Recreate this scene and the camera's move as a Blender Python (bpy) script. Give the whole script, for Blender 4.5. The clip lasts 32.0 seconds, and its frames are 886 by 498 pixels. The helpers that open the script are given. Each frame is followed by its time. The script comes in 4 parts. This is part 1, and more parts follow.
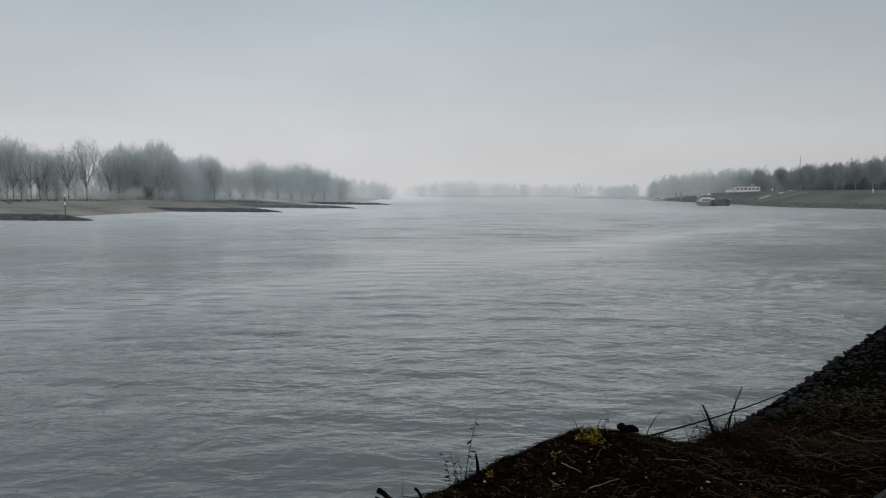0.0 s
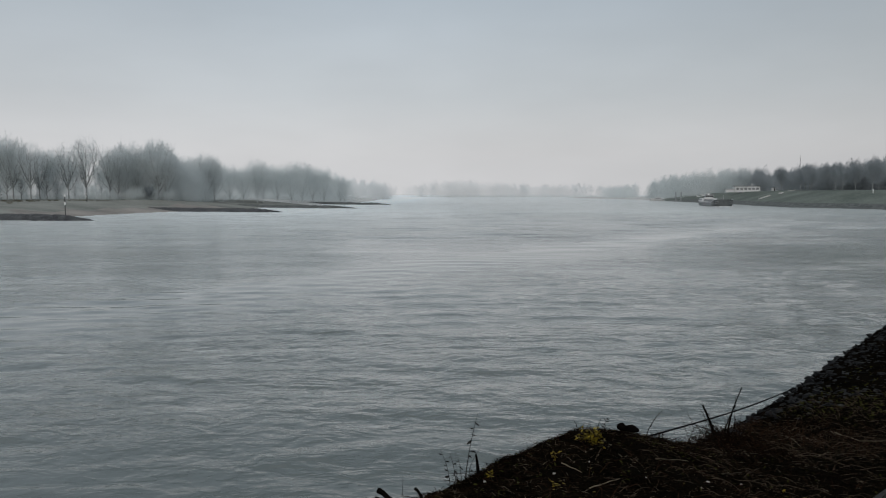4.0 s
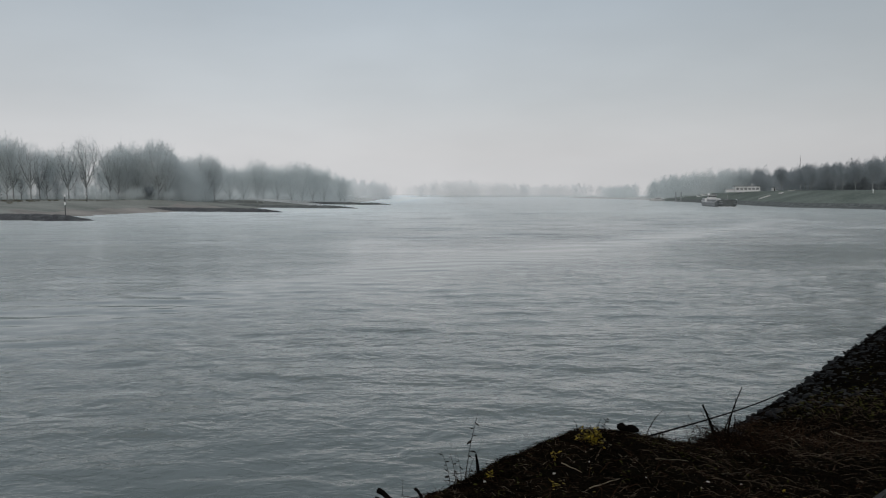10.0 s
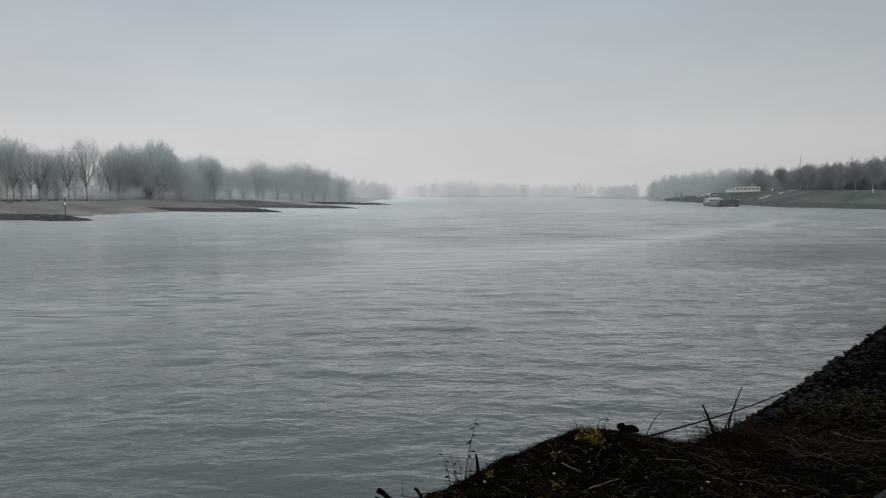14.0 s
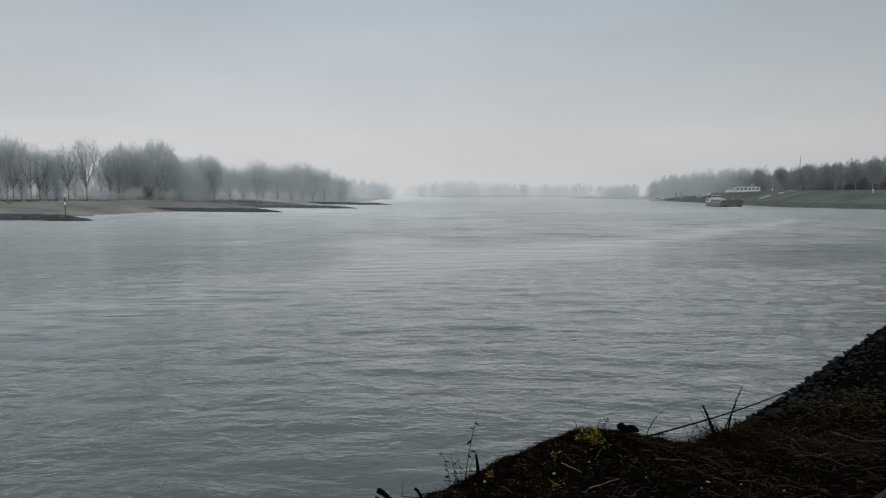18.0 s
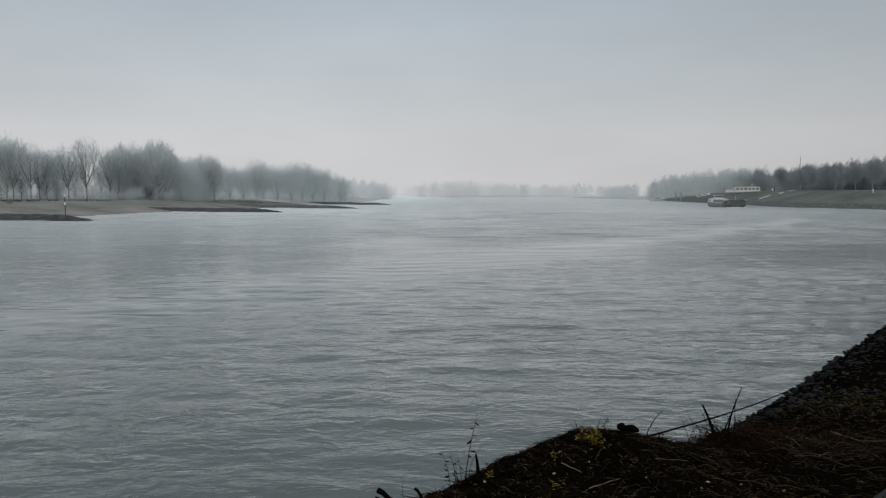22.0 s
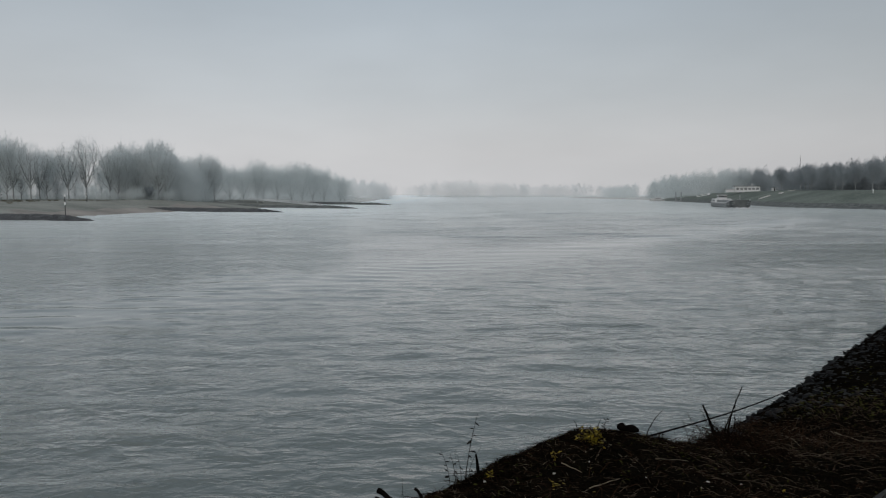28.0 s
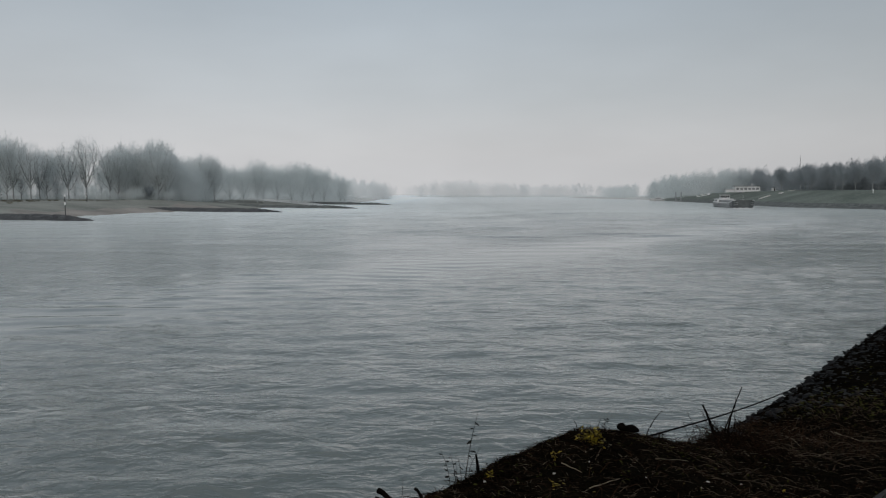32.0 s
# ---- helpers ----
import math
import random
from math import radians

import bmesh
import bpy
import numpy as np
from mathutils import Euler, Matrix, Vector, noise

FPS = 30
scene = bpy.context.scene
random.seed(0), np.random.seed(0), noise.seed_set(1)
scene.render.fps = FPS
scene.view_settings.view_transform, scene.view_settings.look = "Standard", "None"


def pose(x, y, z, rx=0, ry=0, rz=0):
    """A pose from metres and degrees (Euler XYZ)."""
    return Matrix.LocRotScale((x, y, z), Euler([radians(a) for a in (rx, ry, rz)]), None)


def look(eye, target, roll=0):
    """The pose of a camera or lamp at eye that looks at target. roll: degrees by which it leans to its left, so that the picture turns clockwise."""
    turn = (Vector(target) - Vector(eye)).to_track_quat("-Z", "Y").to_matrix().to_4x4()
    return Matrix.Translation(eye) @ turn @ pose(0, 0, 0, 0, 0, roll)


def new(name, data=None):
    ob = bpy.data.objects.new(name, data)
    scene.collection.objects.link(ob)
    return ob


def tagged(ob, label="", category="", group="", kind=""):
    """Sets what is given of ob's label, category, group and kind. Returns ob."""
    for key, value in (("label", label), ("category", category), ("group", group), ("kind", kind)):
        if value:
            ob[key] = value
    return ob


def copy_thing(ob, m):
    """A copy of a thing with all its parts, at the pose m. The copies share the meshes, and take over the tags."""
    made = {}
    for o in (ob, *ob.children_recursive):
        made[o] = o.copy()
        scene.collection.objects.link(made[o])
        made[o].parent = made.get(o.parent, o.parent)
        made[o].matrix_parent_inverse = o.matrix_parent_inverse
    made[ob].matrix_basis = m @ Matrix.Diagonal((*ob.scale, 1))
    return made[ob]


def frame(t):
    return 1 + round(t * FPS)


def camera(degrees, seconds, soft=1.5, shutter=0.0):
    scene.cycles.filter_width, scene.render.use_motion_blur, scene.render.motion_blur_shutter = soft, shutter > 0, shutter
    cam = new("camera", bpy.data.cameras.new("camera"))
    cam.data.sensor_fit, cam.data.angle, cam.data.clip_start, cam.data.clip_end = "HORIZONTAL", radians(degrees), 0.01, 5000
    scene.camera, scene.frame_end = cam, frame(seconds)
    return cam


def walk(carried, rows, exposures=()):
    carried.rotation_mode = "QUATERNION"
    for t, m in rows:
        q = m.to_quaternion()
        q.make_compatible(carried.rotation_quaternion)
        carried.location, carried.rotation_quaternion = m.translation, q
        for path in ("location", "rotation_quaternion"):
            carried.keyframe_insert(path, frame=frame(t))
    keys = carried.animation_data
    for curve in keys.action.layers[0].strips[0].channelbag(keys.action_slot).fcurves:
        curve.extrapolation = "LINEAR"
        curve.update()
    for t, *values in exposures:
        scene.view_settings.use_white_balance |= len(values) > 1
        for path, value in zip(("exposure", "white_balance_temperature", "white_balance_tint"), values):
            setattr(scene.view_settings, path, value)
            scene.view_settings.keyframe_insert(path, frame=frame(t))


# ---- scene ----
EYE = 6.5
TILT = 4.68
cam = camera(67.0, 32.0, soft=1.12)
STAND = pose(0, 0, EYE, 90 - TILT, 0, 0)
walk(cam, [(0.0, STAND), (32.0, STAND)], [(0.0, 0.02), (20.0, 0.0), (32.0, -0.06)])

# ---- light ----
world = bpy.data.worlds.new("misty_overcast")
scene.world = world
world.use_nodes = True
wt = world.node_tree
wt.nodes.clear()


def build_world():
    n, k = wt.nodes, wt.links
    out = n.new("ShaderNodeOutputWorld")
    sky = n.new("ShaderNodeTexSky")
    sky.sky_type, sky.sun_disc = "NISHITA", False
    sky.sun_elevation, sky.sun_rotation = radians(34), radians(202)
    sky.air_density, sky.dust_density = 2.0, 6.0
    clear = n.new("ShaderNodeBackground")
    clear.inputs["Strength"].default_value = 0.012
    k.new(sky.outputs["Color"], clear.inputs["Color"])
    co = n.new("ShaderNodeTexCoord")
    sep = n.new("ShaderNodeSeparateXYZ")
    k.new(co.outputs["Generated"], sep.inputs[0])
    ramp = n.new("ShaderNodeValToRGB")
    stops = [(0.0, (0.60, 0.60, 0.610)), (0.06, (0.578, 0.584, 0.600)), (0.14, (0.475, 0.505, 0.54)),
             (0.28, (0.38, 0.43, 0.485)), (0.52, (0.43, 0.475, 0.525)), (0.72, (0.86, 0.90, 0.95)), (1.0, (1.0, 1.03, 1.07))]
    el = ramp.color_ramp.elements
    while len(el) < len(stops):
        el.new(0.5)
    for e, (at, c) in zip(el, stops):
        e.position, e.color = at, (*c, 1)
    k.new(sep.outputs["Z"], ramp.inputs["Fac"])
    grow = n.new("ShaderNodeMapping")
    grow.inputs["Scale"].default_value = (1.6, 1.6, 5.0)
    k.new(co.outputs["Generated"], grow.inputs["Vector"])
    tex = n.new("ShaderNodeTexNoise")
    tex.inputs["Scale"].default_value, tex.inputs["Detail"].default_value = 1.3, 5
    k.new(grow.outputs["Vector"], tex.inputs["Vector"])
    span = n.new("ShaderNodeMapRange")
    span.inputs["From Min"].default_value, span.inputs["From Max"].default_value = 0.25, 0.75
    span.inputs["To Min"].default_value, span.inputs["To Max"].default_value = 0.94, 1.12
    k.new(tex.outputs["Fac"], span.inputs["Value"])
    mul = n.new("ShaderNodeVectorMath")
    mul.operation = "SCALE"
    k.new(ramp.outputs["Color"], mul.inputs[0])
    k.new(span.outputs["Result"], mul.inputs["Scale"])
    side = n.new("ShaderNodeMapRange")
    side.inputs["From Min"].default_value, side.inputs["From Max"].default_value = 0.0, 1.0
    side.inputs["To Min"].default_value, side.inputs["To Max"].default_value = 1.0, 0.69
    k.new(sep.outputs["X"], side.inputs["Value"])
    veil = n.new("ShaderNodeVectorMath")
    veil.operation = "SCALE"
    k.new(mul.outputs["Vector"], veil.inputs[0])
    k.new(side.outputs["Result"], veil.inputs["Scale"])
    deck = n.new("ShaderNodeBackground")
    k.new(veil.outputs["Vector"], deck.inputs["Color"])
    both = n.new("ShaderNodeAddShader")
    k.new(clear.outputs[0], both.inputs[0])
    k.new(deck.outputs[0], both.inputs[1])
    k.new(both.outputs[0], out.inputs["Surface"])


build_world()
sun = new("sun", bpy.data.lights.new("sun", "SUN"))
sun.data.energy, sun.data.angle, sun.data.color = 1.0, radians(50), (1.0, 0.97, 0.93)
sun.matrix_world = look((-30, -75, 55), (0, 0, 0))


# ---- materials ----
def surface(name, dark, light, scale=4.0, rough=0.8, bump=0.2, depth=0.02, metal=0.0, fine=6.0, vary=0.0, spec=0.5, thin=0.0):
    """Two scales of noise between two colours, with relief; vary: spread from piece to piece; thin: light let through."""
    m = bpy.data.materials.new(name)
    m.use_nodes = True
    n, k = m.node_tree.nodes, m.node_tree.links
    p = n["Principled BSDF"]
    p.inputs["Roughness"].default_value, p.inputs["Metallic"].default_value = rough, metal
    p.inputs["Specular IOR Level"].default_value = spec
    co = n.new("ShaderNodeTexCoord")
    big, small = n.new("ShaderNodeTexNoise"), n.new("ShaderNodeTexNoise")
    for tex, s, d in ((big, scale, 4), (small, scale * fine, 3)):
        tex.inputs["Scale"].default_value, tex.inputs["Detail"].default_value = s, d
        k.new(co.outputs["Object"], tex.inputs["Vector"])
    mix = n.new("ShaderNodeMath")
    mix.operation = "MULTIPLY_ADD"
    mix.inputs[1].default_value, mix.inputs[2].default_value = 0.45, -0.22
    k.new(small.outputs["Fac"], mix.inputs[0])
    add = n.new("ShaderNodeMath")
    add.operation = "ADD"
    k.new(big.outputs["Fac"], add.inputs[0])
    k.new(mix.outputs[0], add.inputs[1])
    last = add
    if vary:
        info, geo = n.new("ShaderNodeObjectInfo"), n.new("ShaderNodeNewGeometry")
        for source in (info.outputs["Random"], geo.outputs["Random Per Island"]):
            v = n.new("ShaderNodeMath")
            v.operation = "MULTIPLY_ADD"
            v.inputs[1].default_value, v.inputs[2].default_value = vary, -vary / 2
            k.new(source, v.inputs[0])
            s = n.new("ShaderNodeMath")
            s.operation = "ADD"
            k.new(last.outputs[0], s.inputs[0])
            k.new(v.outputs[0], s.inputs[1])
            last = s
    ramp = n.new("ShaderNodeValToRGB")
    ramp.color_ramp.elements[0].position, ramp.color_ramp.elements[1].position = 0.3, 0.7
    ramp.color_ramp.elements[0].color, ramp.color_ramp.elements[1].color = (*dark, 1), (*light, 1)
    k.new(last.outputs[0], ramp.inputs["Fac"])
    k.new(ramp.outputs["Color"], p.inputs["Base Color"])
    if bump:
        b = n.new("ShaderNodeBump")
        b.inputs["Strength"].default_value, b.inputs["Distance"].default_value = bump, depth
        k.new(add.outputs[0], b.inputs["Height"])
        k.new(b.outputs["Normal"], p.inputs["Normal"])
    if thin:
        through_it, both = n.new("ShaderNodeBsdfTranslucent"), n.new("ShaderNodeMixShader")
        both.inputs[0].default_value = thin
        k.new(ramp.outputs["Color"], through_it.inputs["Color"])
        k.new(p.outputs[0], both.inputs[1])
        k.new(through_it.outputs[0], both.inputs[2])
        k.new(both.outputs[0], n["Material Output"].inputs["Surface"])
    return m


WAVELETS = ((5.2, 0.05, 170, 6), (2.6, 0.036, 166, 7), (1.5, 0.026, 192, 8), (0.8, 0.015, 174, 8))


def water_surface():
    m = bpy.data.materials.new("river_water")
    m.use_nodes = True
    n, k = m.node_tree.nodes, m.node_tree.links
    p = n["Principled BSDF"]
    p.inputs["Base Color"].default_value = (0.036, 0.049, 0.046, 1)
    p.inputs["IOR"].default_value = 1.333
    p.inputs["Specular IOR Level"].default_value = 1.0
    # haze painted onto the water as sheen, not a real mist layer
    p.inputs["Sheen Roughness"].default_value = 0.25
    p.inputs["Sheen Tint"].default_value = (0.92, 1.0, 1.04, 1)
    co, geo = n.new("ShaderNodeTexCoord"), n.new("ShaderNodeNewGeometry")

    def noise_of(source, stretch, scale, detail, turn=0.0, kind="POINT", rough=0.5):
        mp = n.new("ShaderNodeMapping")
        mp.vector_type = kind
        mp.inputs["Scale"].default_value = stretch
        mp.inputs["Rotation"].default_value = (0, 0, radians(turn))
        k.new(source, mp.inputs["Vector"])
        t = n.new("ShaderNodeTexNoise")
        t.inputs["Scale"].default_value, t.inputs["Detail"].default_value = scale, detail
        t.inputs["Distortion"].default_value, t.inputs["Roughness"].default_value = 0.4, rough
        k.new(mp.outputs["Vector"], t.inputs["Vector"])
        return t.outputs["Fac"]

    def calm(source, low, high, a, b):
        r = n.new("ShaderNodeMapRange")
        for name, v in (("From Min", a), ("From Max", b), ("To Min", low), ("To Max", high)):
            r.inputs[name].default_value = v
        k.new(source, r.inputs["Value"])
        return r.outputs["Result"]

    def times(a, b, add=0.0):
        t = n.new("ShaderNodeMath")
        t.operation = "MULTIPLY_ADD"
        t.inputs[2].default_value = add
        k.new(a, t.inputs[0])
        k.new(b, t.inputs[1])
        return t.outputs[0]

    # slicks stay where the current makes them; the ripples drift with the water
    slick = calm(noise_of(geo.outputs["Position"], (4.0, 1.0, 1.0), 0.06, 2, 34, "TEXTURE"), 0.45, 1.35, 0.36, 0.64)
    gust = calm(noise_of(co.outputs["Object"], (0.45, 1.0, 1.0), 0.13, 4, 18), 0.35, 1.65, 0.33, 0.67)
    # a smooth seam where two currents meet, slanting out across the river
    seam = n.new("ShaderNodeVectorMath")
    seam.operation = "DOT_PRODUCT"
    seam.inputs[1].default_value = (-0.767, 0.642, 0)
    k.new(geo.outputs["Position"], seam.inputs[0])
    off, away = n.new("ShaderNodeMath"), n.new("ShaderNodeMath")
    off.operation, away.operation = "SUBTRACT", "ABSOLUTE"
    off.inputs[1].default_value = 39.0
    k.new(seam.outputs["Value"], off.inputs[0])
    k.new(off.outputs[0], away.inputs[0])
    power = times(times(slick, gust), calm(away.outputs[0], 0.05, 1.0, 2.0, 11.0))
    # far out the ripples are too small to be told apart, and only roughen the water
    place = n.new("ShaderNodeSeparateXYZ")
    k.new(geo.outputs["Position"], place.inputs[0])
    smooth = times(times(power, calm(place.outputs["Y"], 1.0, 0.25, 50, 280)), calm(place.outputs["X"], 0.9, 1.75, -4, 18))
    # painted haze: sheen grows with distance and towards the left bank
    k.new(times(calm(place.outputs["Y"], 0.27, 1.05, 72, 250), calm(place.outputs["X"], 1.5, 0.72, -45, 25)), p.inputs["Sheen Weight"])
    k.new(times(calm(place.outputs["Y"], 0.0, 0.07, 15, 170), calm(power, 0.55, 1.1, 0.2, 1.2), 0.05), p.inputs["Roughness"])
    last = None

    def heap(height, depth):
        nonlocal last
        b = n.new("ShaderNodeBump")
        b.inputs["Distance"].default_value = depth
        k.new(smooth, b.inputs["Strength"])
        k.new(height, b.inputs["Height"])
        if last:
            k.new(last.outputs["Normal"], b.inputs["Normal"])
        last = b

    def leaning(stretch, scale, detail, turn, push, rough):
        """Noise whose faces are steep on the side of the near bank and gentle behind."""
        first = noise_of(co.outputs["Object"], stretch, scale, 1.5, turn)
        shift, where = n.new("ShaderNodeCombineXYZ"), n.new("ShaderNodeVectorMath")
        lift = n.new("ShaderNodeMath")
        lift.operation = "MULTIPLY"
        lift.inputs[1].default_value = push
        k.new(first, lift.inputs[0])
        k.new(lift.outputs[0], shift.inputs["Y"])
        where.operation = "ADD"
        k.new(co.outputs["Object"], where.inputs[0])
        k.new(shift.outputs[0], where.inputs[1])
        return noise_of(where.outputs["Vector"], stretch, scale, detail, turn, rough=rough)

    # long boils, then leaning chop at three sizes
    heap(noise_of(co.outputs["Object"], (0.33, 1.0, 1.0), 0.2, 3, 10), 0.34)
    heap(leaning((0.55, 1.0, 1.0), 0.5, 3, 22, 3.0, 0.5), 0.16)
    heap(leaning((0.55, 1.0, 1.0), 1.2, 3, 12, 1.2, 0.5), 0.15)
    heap(leaning((0.5, 1.0, 1.0), 3.0, 3, -12, 0.5, 0.5), 0.05)
    # trains of short waves, steep on the near side: length, height, bearing, unevenness
    for length, high, turn, uneven in WAVELETS:
        mp = n.new("ShaderNodeMapping")
        mp.inputs["Rotation"].default_value = (0, 0, radians(turn))
        mp.inputs["Scale"].default_value = (0.75, 1.0, 1.0)
        mp.inputs["Location"].default_value = (turn * 1.7, length * 31, 0)
        k.new(co.outputs["Object"], mp.inputs["Vector"])
        band = n.new("ShaderNodeTexWave")
        band.wave_type, band.bands_direction, band.wave_profile = "BANDS", "Y", "SAW"
        for name, v in (("Scale", 0.314 / length), ("Distortion", uneven), ("Detail", 1.6), ("Detail Scale", 1.3), ("Detail Roughness", 0.55)):
            band.inputs[name].default_value = v
        k.new(mp.outputs["Vector"], band.inputs["Vector"])
        heap(band.outputs["Fac"], high)
    k.new(last.outputs["Normal"], p.inputs["Normal"])
    return m


WATER = water_surface()
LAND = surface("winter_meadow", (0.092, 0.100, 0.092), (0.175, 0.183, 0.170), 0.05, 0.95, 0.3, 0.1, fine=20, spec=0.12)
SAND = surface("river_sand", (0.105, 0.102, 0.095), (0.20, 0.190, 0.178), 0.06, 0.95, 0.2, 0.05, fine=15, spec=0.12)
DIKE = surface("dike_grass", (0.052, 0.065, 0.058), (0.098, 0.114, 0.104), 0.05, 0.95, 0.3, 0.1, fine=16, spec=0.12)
# far land tone, paled so that its colour carries the haze
HAZELAND = surface("hazed_far_land", (0.26, 0.268, 0.266), (0.38, 0.39, 0.386), 0.05, 0.95, 0.2, 0.1, fine=15, spec=0.05)
GROYNE = surface("groyne_basalt", (0.020, 0.022, 0.025), (0.062, 0.066, 0.070), 0.6, 0.8, 0.9, 0.3, fine=4, spec=0.12)
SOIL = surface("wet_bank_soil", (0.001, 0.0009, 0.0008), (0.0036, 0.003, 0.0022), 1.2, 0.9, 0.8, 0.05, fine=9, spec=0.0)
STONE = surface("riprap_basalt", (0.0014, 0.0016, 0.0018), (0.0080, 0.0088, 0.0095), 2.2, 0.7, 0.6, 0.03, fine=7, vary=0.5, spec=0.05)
BARK = surface("grey_bark", (0.17, 0.180, 0.182), (0.29, 0.304, 0.306), 1.0, 0.9, 0.5, 0.05, spec=0.12)
# pale bark and twig tones: the haze is put into their colour
PALEBARK = surface("hazed_bark", (0.28, 0.31, 0.312), (0.38, 0.415, 0.418), 0.8, 0.9, 0.4, 0.05, spec=0.05)
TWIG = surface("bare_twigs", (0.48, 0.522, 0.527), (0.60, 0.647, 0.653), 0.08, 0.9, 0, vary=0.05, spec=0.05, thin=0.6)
HAZETWIG = surface("hazed_willow_twigs", (0.56, 0.600, 0.606), (0.68, 0.725, 0.731), 0.08, 0.9, 0, vary=0.05, spec=0.05, thin=0.6)
# darker copy for the nearest dike trees, with less haze in the colour
NEARTWIG = surface("near_dark_twigs", (0.120, 0.134, 0.143), (0.195, 0.216, 0.229), 0.08, 0.9, 0, vary=0.05, spec=0.05, thin=0.45)
MIDTWIG = surface("mid_haze_twigs", (0.505, 0.544, 0.551), (0.615, 0.659, 0.667), 0.08, 0.9, 0, vary=0.05, spec=0.05, thin=0.6)
REVET = surface("paler_basalt", (0.036, 0.042, 0.042), (0.092, 0.100, 0.100), 0.5, 0.85, 0.8, 0.3, fine=4, spec=0.1)
FARTWIG = surface("hazed_far_twigs", (0.66, 0.685, 0.695), (0.77, 0.795, 0.805), 0.02, 0.9, 0, vary=0.03, spec=0.0, thin=0.48)
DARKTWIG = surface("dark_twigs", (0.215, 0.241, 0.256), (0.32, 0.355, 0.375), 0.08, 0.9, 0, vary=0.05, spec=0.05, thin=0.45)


# ---- building helpers ----
def mesh_of(name, verts, faces, material, smooth=False):
    me = bpy.data.meshes.new(name)
    me.from_pydata([tuple(v) for v in verts], [], faces)
    me.materials.append(material)
    if smooth:
        me.polygons.foreach_set("use_smooth", [True] * len(me.polygons))
    me.update()
    return me


def piece(name, verts, faces, material, parent=None, label="", smooth=False):
    ob = new(name, mesh_of(name, verts, faces, material, smooth))
    ob.parent = parent
    if label:
        tagged(ob, label)
    return ob


def part(name, bm, material, parent=None, label="", smooth=False):
    me = bpy.data.meshes.new(name)
    bm.to_mesh(me)
    bm.free()
    me.materials.append(material)
    if smooth:
        me.polygons.foreach_set("use_smooth", [True] * len(me.polygons))
    ob = new(name, me)
    ob.parent = parent
    if label:
        tagged(ob, label)
    return ob


def box(sx, sy, sz, at=(0, 0, 0), bevel=0.0, turn=None, taper=1.0):
    """A box with its base at at; taper narrows its top."""
    bm = bmesh.new()
    bmesh.ops.create_cube(bm, size=1)
    for v in bm.verts:
        t = taper if v.co.z > 0 else 1.0
        v.co = Vector((v.co.x * sx * t, v.co.y * sy * t, (v.co.z + 0.5) * sz))
    if bevel:
        bmesh.ops.bevel(bm, geom=bm.edges[:], offset=bevel, segments=2, affect="EDGES")
    m = Matrix.Translation(at) @ (turn or Matrix())
    bm.transform(m)
    return bm


def rod(a, b, r0, r1=None, sides=8):
    """A tapered round bar from a to b."""
    verts, faces = [], []
    tube(verts, faces, [a, b], [r0, r0 if r1 is None else r1], sides, True)
    bm = bmesh.new()
    vs = [bm.verts.new(v) for v in verts]
    for f in faces:
        bm.faces.new([vs[i] for i in f])
    return bm


def tube(verts, faces, pts, radii, sides=5, capped=False):
    base = len(verts)
    pts = [Vector(p) for p in pts]
    for i, p in enumerate(pts):
        d = (pts[min(i + 1, len(pts) - 1)] - pts[max(i - 1, 0)]).normalized()
        u = d.orthogonal().normalized()
        if i:
            u = (last - d * last.dot(d)).normalized()
        last = u
        w = d.cross(u)
        for s in range(sides):
            a = 2 * math.pi * s / sides
            verts.append(p + (u * math.cos(a) + w * math.sin(a)) * radii[i])
    for i in range(len(pts) - 1):
        for s in range(sides):
            a, b = base + i * sides + s, base + i * sides + (s + 1) % sides
            faces.append((a, b, b + sides, a + sides))
    if capped:
        faces.append(tuple(range(base + sides - 1, base - 1, -1)))
        faces.append(tuple(range(len(verts) - sides, len(verts))))


def empty(name, m, label="", category="", group="", kind=""):
    ob = new(name)
    ob.matrix_world = m
    return tagged(ob, label, category, group, kind)


def smoothed(a, rounds=2):
    a = np.array(a, float)
    for _ in range(rounds):
        a[1:-1] = (a[:-2] + 2 * a[1:-1] + a[2:]) / 4
    return a


def grid_faces(rows, cols):
    i = np.arange(rows - 1)[:, None] * cols + np.arange(cols - 1)[None, :]
    return np.stack([i, i + 1, i + cols + 1, i + cols], -1).reshape(-1, 4).tolist()


# ---- river channel and land: one sheet to the horizon ----
def shore_left(y):
    return np.interp(y, [-300, 100, 184, 227, 262, 296, 345, 400, 455, 600, 900, 1500, 1700],
                     [-170, -128, -108, -106, -95, -84, -88, -80, -72, -66, -82, -400, -6000])


def shore_right(y):
    return np.interp(y, [-300, 90, 130, 286, 336, 430, 596, 775, 1192, 1500, 1700],
                     [110, 105, 112, 189, 171, 187, 209, 232, 216, 430, 6000])


